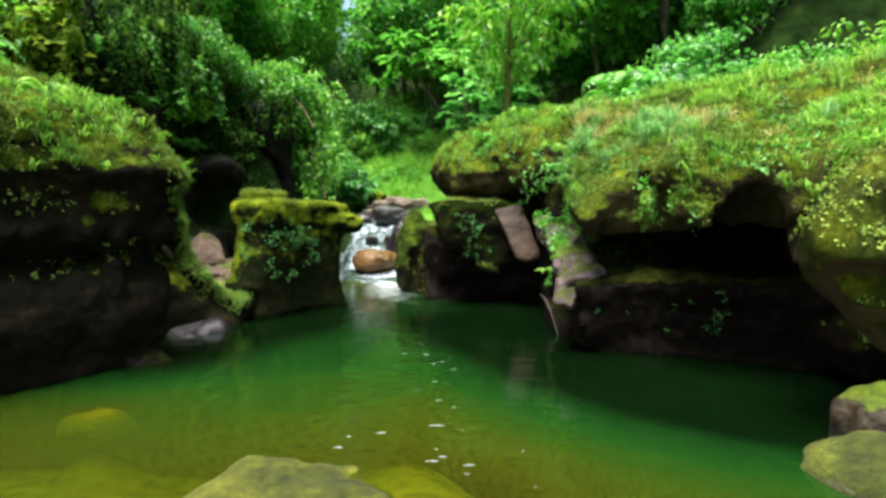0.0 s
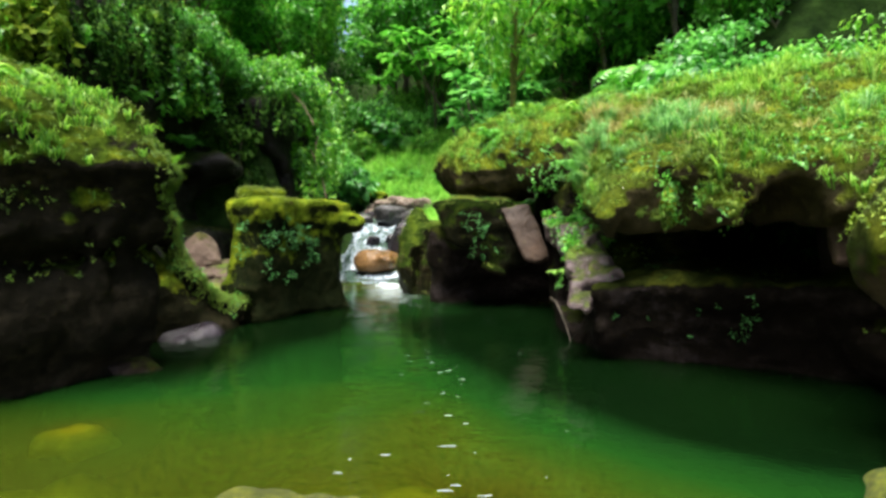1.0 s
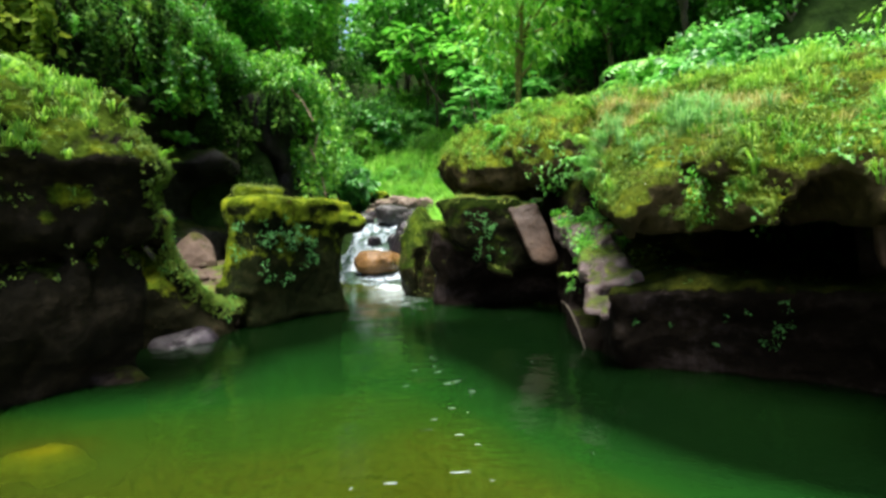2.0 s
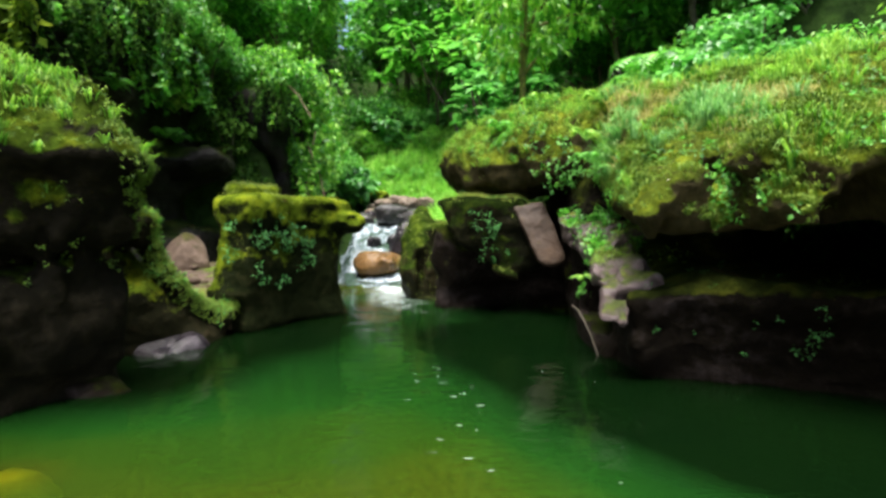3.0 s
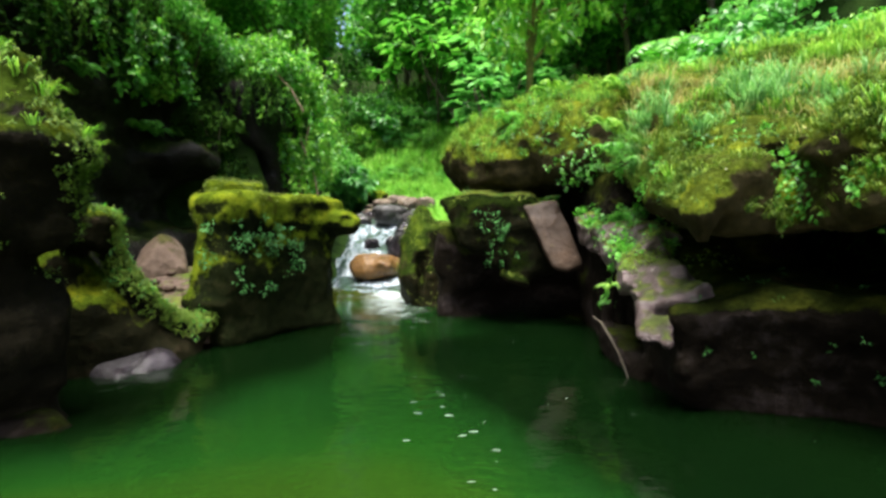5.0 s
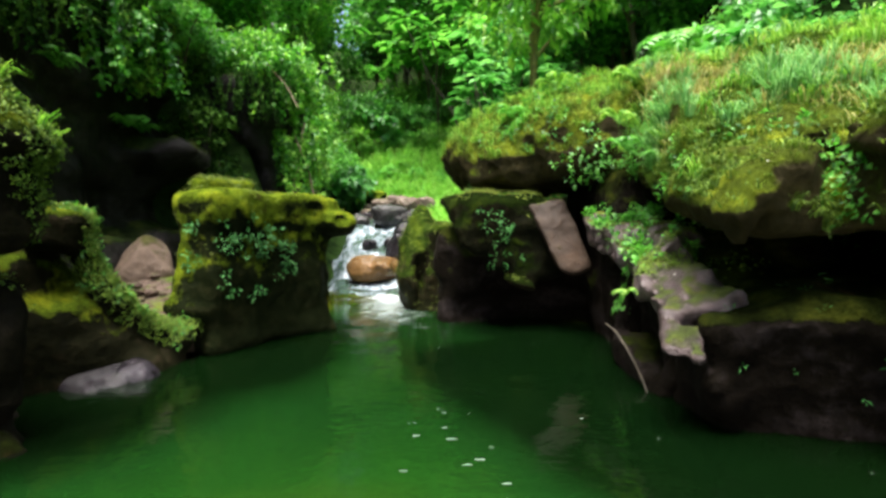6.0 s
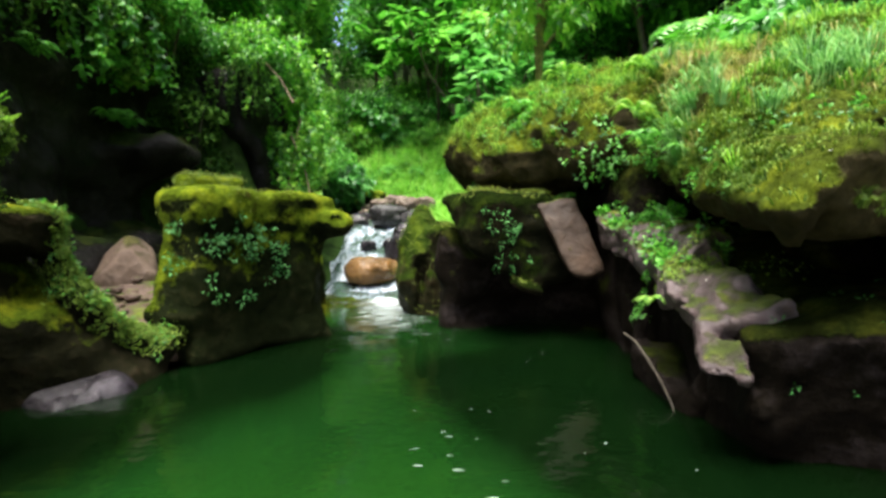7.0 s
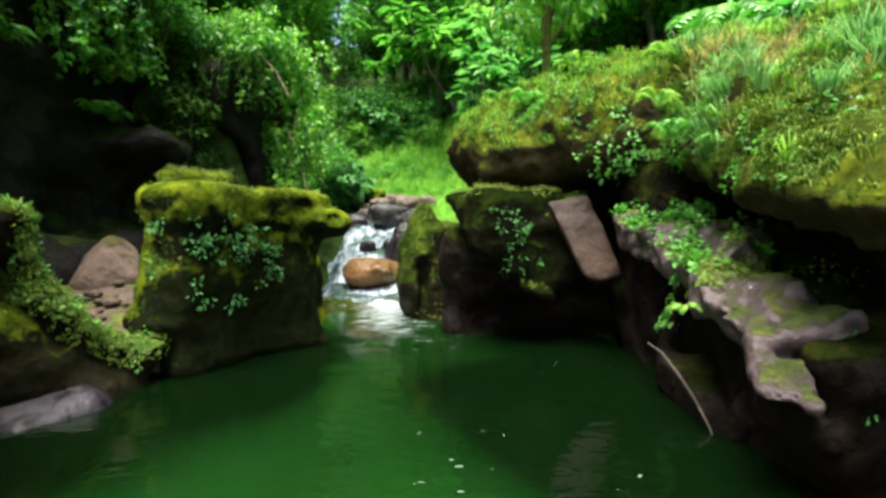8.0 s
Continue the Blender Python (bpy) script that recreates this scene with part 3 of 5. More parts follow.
def left_saddle(p):
    x, y, z = p.T
    d = rbox(p, (-4.32, 7.85, 1.62), (0.26, 0.3, 0.24), 0.13, turn(0, 8, 20))
    d = join(d, capsule(p, (-4.22, 7.9, 1.5), (-4.1, 8.05, 1.02), 0.17, 0.13), 0.08)
    d = join(d, capsule(p, (-4.1, 8.05, 1.0), (-3.92, 8.4, 0.58), 0.14, 0.15), 0.08)
    d = join(d, capsule(p, (-3.92, 8.4, 0.58), (-3.68, 8.78, 0.28), 0.15, 0.16), 0.08)
    d = join(d, capsule(p, (-3.62, 8.85, 0.26), (-3.6, 9.15, 0.62), 0.18, 0.24), 0.12)
    rim = np.interp(x, [-5.6, -4.5, -4.1, -3.92, -3.68, -3.4], [1.5, 1.4, 1.0, 0.58, 0.30, 0.1])
    slab = smax(0.08, (z - rim) * 0.6, (7.55 + 0.9 * (x + 4.2) - y) * 0.74, (y - np.maximum(8.22 + 1.74 * (x + 4.1), 8.2)) * 0.5, y - 9.2, -5.6 - x, (x + 3.5) * 0.9)
    d = join(d, slab, 0.08)
    d = cut(d, ell(p, (-4.22, 7.50, 1.12), (0.22, 0.36, 0.28)), 0.08)
    return d + rough(p, 0.05, 0.028, 5.0)


def shelf_rock(p):
    x, y, z = p.T
    r = turn(0, 0, 58)
    d = rbox(p, (-2.97, 10.08, 1.05), (1.15, 0.42, 1.10), 0.14, r)
    d = join(d, rbox(p, (-2.94, 10.10, 1.90), (1.20, 0.46, 0.26), 0.10, r), 0.14)
    d = cut(d, ell(p, (-2.42, 9.42, 0.20), (1.5, 0.46, 0.75), r), 0.25)
    d = cut(d, ell(p, (-1.75, 10.95, 0.75), (0.5, 0.6, 0.8)), 0.2)
    d = cut(d, ell(p, (-4.15, 9.45, 1.1), (0.4, 0.5, 0.8)), 0.2)
    d = join(d, capsule(p, (-3.58, 9.12, 2.0), (-3.56, 9.16, 1.25), 0.15, 0.15), 0.10)
    d = join(d, capsule(p, (-3.56, 9.16, 1.25), (-3.60, 9.10, 0.62), 0.15, 0.30), 0.12)
    d = join(d, ell(p, (-3.10, 9.25, 1.86), (0.28, 0.2, 0.30)), 0.10)
    d = join(d, ell(p, (-1.97, 10.76, 1.72), (0.34, 0.32, 0.27)), 0.10)
    d = cut(d, ell(p, (-2.20, 10.22, 1.92), (0.13, 0.20, 0.13)), 0.05)
    d = cut(d, ell(p, (-1.85, 10.42, 1.80), (0.12, 0.16, 0.09)), 0.05)
    return d + rough(p, 0.07, 0.028, 9.0)


def shelf_cap(p):
    return rbox(p, (-3.5, 9.95, 2.22), (0.42, 0.3, 0.17), 0.08, turn(0, 0, 30)) + rough(p, 0.06, 0.03, 10.0)


def gravel_bank(p):
    x, y, z = p.T
    a, b = np.array((-5.0, 10.5)), np.array((-4.0, 9.2))
    t = np.clip(((p[:, :2] - a) @ (b - a)) / ((b - a) @ (b - a)), 0, 1)
    side = np.linalg.norm(p[:, :2] - a - t[:, None] * (b - a), axis=-1) - 0.72 + 0.3 * t
    top = (z - (0.97 - 0.36 * np.maximum(10.0 - y, 0))) * 0.92
    return np.maximum(np.maximum(top, side), 0.02 - z) + rough(p, 0.05, 0.025, 11.0, 0.0)


def right_ledge(p):
    d = rbox(p, (3.72, 6.95, 0.05), (1.8, 1.30, 0.95), 0.5, turn(9, 6, 0))
    d = join(d, rbox(p, (4.2, 6.0, 0.0), (1.5, 1.05, 1.0), 0.35, turn(0, 0, -28)), 0.3)
    d = join(d, rbox(p, (4.95, 4.6, 0.1), (1.1, 1.3, 1.1), 0.4), 0.3)
    d = join(d, rbox(p, (2.95, 8.8, 0.6), (0.75, 1.4, 0.9), 0.3), 0.2)
    d = join(d, rbox(p, (2.2, 6.55, 0.42), (0.48, 0.62, 0.56), 0.15, turn(0, -8, -12)), 0.15)
    x, y, z = p.T
    brow = np.interp(x, [1.4, 2.4, 3.0, 3.6], [5.86, 5.72, 5.1, 4.5])
    d = smax(0.12, d, (brow + 0.55 * np.clip(0.75 - z, 0, 0.9) - y) * 0.8)
    d = cut(d, ell(p, (1.5, 8.5, 0.35), (0.72, 1.25, 0.72)), 0.12)
    d = cut(d, ell(p, (1.45, 6.35, 0.05), (0.30, 0.75, 0.36)), 0.12)
    d = cut(d, ell(p, (3.2, 4.95, 0.15), (1.7, 0.75, 0.75), turn(0, 0, -28)), 0.3)
    return d + rough(p, 0.13, 0.05, 12.0, 0.02)


def right_ridge(p):
    d = rbox(p, (2.08, 8.85, 1.46), (0.36, 1.02, 0.20), 0.10, turn(15, -24, -6))
    d = join(d, rbox(p, (1.88, 7.12, 1.02), (0.29, 0.80, 0.16), 0.06, turn(17, -30, -14)), 0.10)
    d = cut(d, ell(p, (1.54, 7.75, 1.15), (0.16, 0.34, 0.3)), 0.10)
    d = cut(d, ell(p, (1.64, 8.9, 1.3), (0.14, 0.4, 0.3)), 0.10)
    d = cut(d, ell(p, (2.02, 7.35, 1.32), (0.12, 0.3, 0.10)), 0.06)
    d = cut(d, ell(p, (1.60, 6.95, 1.08), (0.16, 0.12, 0.10)), 0.05)
    d = cut(d, ell(p, (1.9, 6.65, 1.16), (0.10, 0.2, 0.07)), 0.05) + rough(p, 0.07, 0.06, 13.0, 0.05) + 0.07 * np.abs(fbm(p + 2.0, 0.28, 3)) - 0.02
    low = rbox(p, (1.49, 6.22, 0.67), (0.15, 0.20, 0.045), 0.02, turn(24, -10, -30))
    low = join(low, capsule(p, (1.46, 6.40, 0.62), (1.52, 6.52, 0.86), 0.05, 0.08), 0.05)
    low = cut(low, ell(p, (1.40, 6.05, 0.66), (0.07, 0.09, 0.07)), 0.04)
    low = join(low, rbox(p, (1.90, 6.72, 0.76), (0.22, 0.36, 0.12), 0.08, turn(14, 0, -14)), 0.08) + rough(p, 0.045, 0.04, 15.0, 0.03)
    return join(d, low, 0.03)


def root_fin(p):
    d = capsule(p, (1.74, 8.32, 0.40), (1.86, 8.14, 1.02), 0.11, 0.09)
    d = join(d, rbox(p, (1.93, 7.76, 0.02), (0.25, 0.64, 0.20), 0.06, turn(20, 0, 2)), 0.08)
    d = join(d, capsule(p, (1.85, 7.3, -0.1), (2.0, 7.1, 0.25), 0.18, 0.2), 0.1)
    return d + rough(p, 0.04, 0.03, 14.0)


def right_bluff(p):
    x, y, z = p.T
    left = 1.58 + 0.165 * (y - 5.7)
    rise = 1.97 + 0.386 * (x - 2) + 0.2 * np.minimum(y - 6, 0.5) + 0.47 * np.maximum(y - 6.5, 0) + 0.22 * fbm(p * (1, 1, 0) + 5.0, 0.9, 3)
    rise = rise + 0.28 * np.exp(-((x - 2.95) / 0.55) ** 2 - ((y - 5.3) / 0.6) ** 2)
    step = np.floor(rise / 0.42) + sstep(0.35, 1.0, np.mod(rise / 0.42, 1.0))
    rise = 0.45 * rise + 0.55 * 0.42 * step
    brim = 1.66 + 0.19 * (y - 5.75) + (1.2 + 1.1 * np.clip(y - 6.2, 0, 4)) * np.maximum(x - left, 0)
    slope = np.maximum((z - rise) / 1.15, (z - brim) / 1.6)
    cap = z - (3.72 + 0.10 * (x - 3) + 0.05 * (y - 9))
    under = 1.46 + 0.20 * np.maximum(y - 6.0, 0) + 0.10 * (x - 1.9) - z
    side = (left - x) + 0.5 * np.maximum(1.62 + 0.2 * (y - 5.7) - z, 0)
    lip = np.interp(x, [1.4, 2.30, 2.44, 2.95, 3.4, 5, 8], [5.66, 5.90, 5.30, 4.98, 4.62, 4.4, 4.4])
    front = (lip - y) * 0.8 + 0.35 * np.maximum(1.65 - z, 0)
    d = smax(0.07, slope, cap, under, side, front)
    d = cut(d, ell(p, (3.02, 5.2, 1.30), (0.33, 1.9, 0.72)), 0.05)
    d = cut(d, ell(p, (2.38, 5.6, 1.70), (0.12, 0.6, 0.34)), 0.06)
    d = cut(d, ell(p, (2.42, 6.1, 2.16), (0.10, 0.5, 0.16), turn(0, 0, -20)), 0.10)
    d = cut(d, ell(p, (1.86, 6.2, 1.42), (0.10, 0.55, 0.24)), 0.08)
    d = np.maximum(d, np.maximum(x - 8.0, y - 11.8))
    return d + rough(p, 0.06, 0.045, 17.0, 0.015) + 0.13 * np.abs(fbm(p + 9.0, 0.42, 3)) * sstep(1.7, 2.0, z) + 0.035 * fbm(p + 4.0, 0.17, 2) * sstep(1.6, 1.8, z) - 0.03


def right_wall(p):
    d = rbox(p, (5.45, 4.4, 1.15), (1.7, 1.5, 1.15), 0.4)
    d = cut(d, ell(p, (3.6, 4.65, 1.4), (0.72, 0.55, 1.0)), 0.2)
    return d + rough(p, 0.10, 0.05, 21.0)


def rock_rib(p):
    d = rbox(p, (3.42, 4.86, 1.60), (0.14, 0.12, 0.44), 0.06, turn(0, -13, -25))
    return d + rough(p, 0.04, 0.03, 23.0, 0.03)


def near_knob(p):
    x, y, z = p.T
    d = ell(p, (3.72, 3.72, 1.35), (1.05, 0.62, 0.86))
    d = join(d, rbox(p, (4.6, 3.6, 0.9), (0.8, 0.7, 1.4), 0.4), 0.3)
    d = smax(0.08, d, (1.16 - 1.24 * (x - 2.66) - z) * 0.63)
    d = cut(d, ell(p, (2.95, 3.20, 1.62), (0.22, 0.24, 0.20)), 0.08)
    d = cut(d, ell(p, (2.88, 3.35, 1.12), (0.22, 0.24, 0.16)), 0.08)
    d = cut(d, ell(p, (3.35, 3.05, 1.35), (0.16, 0.2, 0.3)), 0.08)
    return d + rough(p, 0.07, 0.045, 25.0)


def far_overhang(p):
    x, y, z = p.T
    edge = 11.30 - 0.76 * x
    back = np.maximum(y - edge, 0)
    front = (edge - y) * 0.8 + 0.25 * np.maximum(2.75 - z, 0)
    top = (z - np.minimum(3.10 + 0.09 * x + 0.62 * back + 0.16 * fbm(p * (1, 1, 0), 0.7, 2), 4.12)) * 0.85
    tip = (z - 3.0 - 1.15 * (x + 0.42)) * 0.65
    d = smax(0.10, front, top, tip, -0.45 - x, 2.28 + 0.75 * np.maximum(0.25 - x, 0) - z, x - 3.2, y - 12.6)
    d = cut(d, ell(p, (1.0, 10.45, 2.95), (0.16, 0.16, 0.13)), 0.06)
    return d + rough(p, 0.09, 0.05, 29.0, 0.01) + 0.06 * np.abs(fbm(p + 3.0, 0.4, 3))


def under_rock(p):
    x, y, z = p.T
    d = rbox(p, (0.60, 11.25, 1.30), (0.95, 1.0, 0.76), 0.25, turn(0, 8, 14))
    under = (1.36 - 0.95 * x - z) * 0.72 + 0.30 * np.clip(y - 10.3, 0, 1.2)
    d = smax(0.06, d, under, 0.64 - z + 0.45 * np.clip(y - 10.3, 0, 1.2))
    d = join(d, ell(p, (0.86, 10.30, 0.76), (0.34, 0.12, 0.08), turn(0, 22, 0)), 0.05)
    return d + rough(p, 0.09, 0.045, 31.0)


def cove_wall(p):
    d = rbox(p, (1.8, 12.1, 0.2), (2.2, 0.9, 1.4), 0.3)
    d = join(d, rbox(p, (2.95, 10.4, 0.9), (0.9, 1.3, 1.6), 0.3), 0.3)
    d = cut(d, ell(p, (1.0, 11.0, 0.3), (1.2, 0.6, 0.5)), 0.2)
    return d + rough(p, 0.14, 0.05, 33.0)


def pink_slab(p):
    x, y, z = p.T
    d = rbox(p, (1.49, 10.26, 1.61), (0.29, 0.09, 0.78), 0.03, turn(-20, -21, 4))
    d = smax(0.03, d, (x - 1.92 + 0.22 * (z - 1.0)) * 0.95, z - 1.78 - 0.2 * x, (0.90 - z) * 0.9 - 0.2 * (x - 1.6))
    return d + rough(p, 0.03, 0.014, 35.0, 0.02)


def gap_rock(p):
    d = ell(p, (-0.72, 13.3, 0.9), (0.48, 0.8, 1.25))
    d = join(d, rbox(p, (-0.3, 13.4, 0.6), (0.45, 0.8, 1.15), 0.2), 0.15)
    d = cut(d, ell(p, (-0.75, 12.5, 0.5), (0.12, 0.3, 0.7)), 0.1)
    return d + rough(p, 0.14, 0.05, 37.0)


def dark_cliff(p):
    d = rbox(p, (-7.9, 11.2, 2.4), (2.0, 3.2, 3.4), 0.5)
    d = join(d, ell(p, (-6.0, 12.4, 3.1), (0.98, 1.1, 0.38)), 0.2)
    d = join(d, rbox(p, (-6.3, 15.2, 2.3), (2.1, 1.4, 2.8), 0.4), 0.3)
    d = cut(d, ell(p, (-5.3, 13.7, 2.4), (1.2, 0.8, 1.5)), 0.3)
    d = cut(d, ell(p, (-5.4, 11.6, 2.0), (0.9, 1.6, 0.7)), 0.3)
    d = join(d, rbox(p, (-6.3, 11.5, 0.6), (0.9, 1.7, 1.0), 0.3), 0.3)
    d = join(d, ell(p, (-7.2, 10.5, 5.3), (1.4, 2.4, 0.9)), 0.4)
    return d + rough(p, 0.22, 0.07, 41.0, 0.06)


def lump(c, r, seed, rot=None, big=0.08, small=0.02, k=2.6):
    """A boulder: a rounded body between ball and block."""
    def f(p):
        q = p - np.array(c)
        if rot is not None:
            q = q @ rot
        q = np.abs(q) / np.array(r)
        return ((q ** k).sum(-1) ** (1 / k) - 1) * min(r) + big * fbm(p + seed, 0.6 * max(r), 2) + small * fbm(p + seed, 0.12, 2)
    return f


def boulder(name, c, r, seed, mat, label, rot=None, step=None, group="", big=0.08, k=2.6):
    m_ = max(r) * 1.35 + 0.1
    lo, hi = np.array(c) - m_, np.array(c) + m_
    return rock(name, lump(c, r, seed, rot, big * min(r) * 2, 0.015, k), lo, hi, step or max(r) / 16, mat, label, "boulder", group)


R_LEFT = rock("rock_outcrop", left_outcrop, (-7.6, 2.4, -1.2), (-2.8, 6.8, 3.8), 0.065, M_ROCK_L, "undercut sandstone outcrop toned dark for shade, with a mossy grass cap over the pool")
R_CAP = rock("cap_stone", shelf_cap, (-4.2, 9.3, 1.8), (-2.8, 10.6, 2.6), 0.04, M_SHELF, "small mossy slab lying on the flat-topped rock")
rock("gravel_bank", gravel_bank, (-5.9, 8.1, -0.1), (-3.0, 11.4, 1.3), 0.05, M_PINK, "pinkish gravel bank in the rock saddle", "gravel")
R_SADDLE = rock("rock_saddle", left_saddle, (-5.7, 6.0, -0.6), (-2.9, 10.1, 2.1), 0.05, M_SADDLE, "low moss-edged rock saddle dipping to the water")
R_SHELF = rock("shelf_rock", shelf_rock, (-5.2, 8.3, -0.5), (-1.5, 11.9, 2.6), 0.05, M_SHELF, "flat-topped mossy rock block with ivy beside the rapids")
R_LEDGE = rock("rock_ledge", right_ledge, (1.1, 3.0, -1.3), (6.0, 10.3, 2.2), 0.065, M_LEDGE, "low sandstone ledge darkened for shade, with a mossy ridge above the pool")
R_RIDGE = rock("rock_ridge", right_ridge, (1.1, 5.5, 0.2), (2.9, 10.1, 2.3), 0.035, M_RIDGE, "pale damp rock ridge with moss patches sloping to the pool")
R_FIN = rock("rock_fin", root_fin, (1.3, 6.7, -0.6), (2.5, 8.7, 1.4), 0.04, M_LEDGE, "mossy fern-grown rock fin in the cove below the ridge")
R_BLUFF = rock("rock_bluff", right_bluff, (1.2, 4.0, 1.0), (8.2, 12.0, 4.6), 0.055, M_BLUFF, "overhanging sandstone bluff with a sloping grassy moss top")
R_WALL = rock("rock_wall", right_wall, (3.2, 2.6, -0.2), (7.3, 6.2, 2.7), 0.08, M_LEDGE, "scooped brown sandstone wall behind the ledge, darkened for shade")
rock("rock_rib", rock_rib, (2.9, 4.1, 0.2), (4.6, 5.3, 2.4), 0.04, M_SLAB, "brown pinkish ribbed rock between the hollow and the knob")
R_KNOB = rock("rounded_rock", near_knob, (2.5, 2.6, -0.7), (5.6, 4.8, 2.7), 0.05, M_KNOB, "rounded mossy rock knob overhanging the pool edge")
R_OVER = rock("overhanging_rock", far_overhang, (-0.9, 9.6, 2.0), (3.6, 12.8, 4.7), 0.055, M_BLUFF, "blunt overhanging sandstone block with a moss cap")
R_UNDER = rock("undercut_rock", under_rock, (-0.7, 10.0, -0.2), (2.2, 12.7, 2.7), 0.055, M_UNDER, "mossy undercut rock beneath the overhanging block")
rock("cove_wall", cove_wall, (-0.8, 8.9, -1.3), (4.2, 13.2, 2.9), 0.09, M_LEDGE, "rock wall at the back of the cove, darkened for overhang shade")
rock("leaning_slab", pink_slab, (0.4, 9.2, 0.3), (2.4, 10.9, 2.8), 0.03, M_SLAB, "bare pinkish sandstone slab leaning under the overhang")
R_GAP = rock("pillar_rock", gap_rock, (-1.5, 12.2, -0.6), (0.4, 14.7, 2.5), 0.055, M_STUB, "narrow mossy rock pillar beside the rapids")
R_CLIFF = rock("dark_cliff", dark_cliff, (-10.2, 7.6, -1.0), (-3.5, 16.9, 6.6), 0.12, M_CLIFF, "damp cliff face darkened in colour for the shade of creepers", "cliff")
def peaked_boulder(p):
    q = (p - np.array((-4.90, 10.35, 1.05))) @ turn(0, 0, 25)
    d = (np.linalg.norm(q / (0.55, 0.5, 0.56), axis=-1) - 1) * 0.5
    for at, n in (((0.22, -0.12, 0.28), (0.62, -0.35, 0.70)), ((-0.22, -0.15, 0.22), (-0.70, -0.30, 0.64)), ((0.0, -0.38, 0.1), (-0.1, -0.95, 0.28)),
                  ((0.36, 0.1, 0.0), (0.97, 0.1, 0.15)), ((0.0, 0.3, 0.3), (0.1, 0.8, 0.6))):
        d = smax(0.035, d, (q - np.array(at)) @ unit(np.array(n)))
    return d + rough(p, 0.03, 0.014, 2.0, 0.0)


rock("pinkish_boulder", peaked_boulder, (-5.7, 9.6, 0.4), (-4.2, 11.1, 1.9), 0.03, M_SAND, "peaked bare pinkish-tan boulder resting in the rock saddle", "boulder")
boulder("orange_boulder", (-2.24, 16.3, 0.60), (0.78, 0.6, 0.38), 4.0, M_ORANGE, "wet orange-brown boulder standing in the white water", k=2.1)
boulder("river_stone", (-1.25, 17.2, 1.15), (0.6, 0.5, 0.75), 6.0, M_WET, "grey-brown river stone leaning beside the rapids", turn(0, 25, 0))
boulder("river_stone", (-2.15, 20.2, 2.2), (0.6, 0.45, 0.42), 8.0, M_DARKSTONE, "black wet stone in the middle of the rapids")
for c, h, sd in (((-4.06, 8.02, -0.12), (0.52, 0.48, 0.34), 11.0), ((-4.3, 6.75, -0.08), (0.5, 0.3, 0.17), 13.0),
                 ((-3.60, 6.05, -0.03), (0.30, 0.22, 0.13), 14.0)):
    rock("wet_rock", lambda p: rbox(p, c, h, 0.2 * h[2] / 0.28, turn(14, 20, -25)) + rough(p, 0.07, 0.03, sd), np.array(c) - 1.0, np.array(c) + 1.0, 0.04, M_WET if sd == 11.0 else M_LEDGE,
         "low wet rock with a grey sheen at the waterline", "rock", "wet rocks at the waterline")
boulder("submerged_boulder", (-1.00, 2.84, -0.12), (0.68, 0.46, 0.28), 15.0, M_SUB, "algae-covered boulder just breaking the water surface", big=0.10, k=2.3, step=0.03)
boulder("submerged_stone", (-3.04, 4.36, -0.12), (0.30, 0.18, 0.10), 17.0, M_YELLOWSTONE, "yellow algae-covered stone under the clear shallows")
boulder("shore_boulder", (2.68, 3.05, -0.14), (0.46, 0.45, 0.36), 19.0, M_SHORE, "rounded mossy boulder at the pool edge", step=0.025, big=0.04, k=2.2)
boulder("shore_boulder", (3.08, 3.45, 0.04), (0.34, 0.28, 0.38), 20.0, M_ROCK, "small grey-brown boulder wedged behind the mossy one", step=0.025)
for c, r, mt, lb in (((-2.75, 22.6, 2.75), (0.34, 0.3, 0.22), M_COBBLE, "pale brown cobble at the head of the rapids"),
                     ((-1.7, 22.9, 2.8), (0.45, 0.4, 0.24), M_COBBLE, "pinkish brown cobble at the head of the rapids"),
                     ((-0.95, 22.2, 2.7), (0.38, 0.36, 0.28), M_COBBLE, "grey-brown stone at the head of the rapids"),
                     ((-2.25, 24.2, 3.0), (0.5, 0.4, 0.22), M_COBBLE, "flat brown stone at the head of the rapids"),
                     ((-3.25, 20.6, 2.0), (0.36, 0.34, 0.28), M_DARKSTONE, "dark wet stone in the rapids"),
                     ((-2.55, 18.1, 1.2), (0.24, 0.22, 0.2), M_WET, "small wet stone in the white water"),
                     ((-1.85, 18.3, 1.25), (0.26, 0.25, 0.2), M_WET, "small wet stone in the white water"),
                     ((-1.35, 20.1, 2.05), (0.42, 0.4, 0.32), M_DARKSTONE, "dark wet stone in the rapids"),
                     ((-3.3, 24.6, 3.15), (0.6, 0.5, 0.35), M_SHELF, "mossy stone beside the rapids")):
    boulder("river_stone", c, r, 50 + c[1] * 3 + c[0], mt, lb, group="stones of the rapids")
for k in range(22):
    x0, y0, rd = rng.uniform(-3.4, -0.9), rng.uniform(20.8, 24.8), rng.uniform(0.14, 0.34)
    boulder("cobble", (x0, y0, float(stream_level(y0)) + 0.04), (rd * 1.3, rd, rd * 0.75), 90 + 3.0 * k, (M_COBBLE, M_WET, M_COBBLE, M_DARKSTONE)[k % 4],
            "loose river cobble among the rapids", turn(0, 0, 40 * k), group="cobbles of the rapids", step=rd / 6)
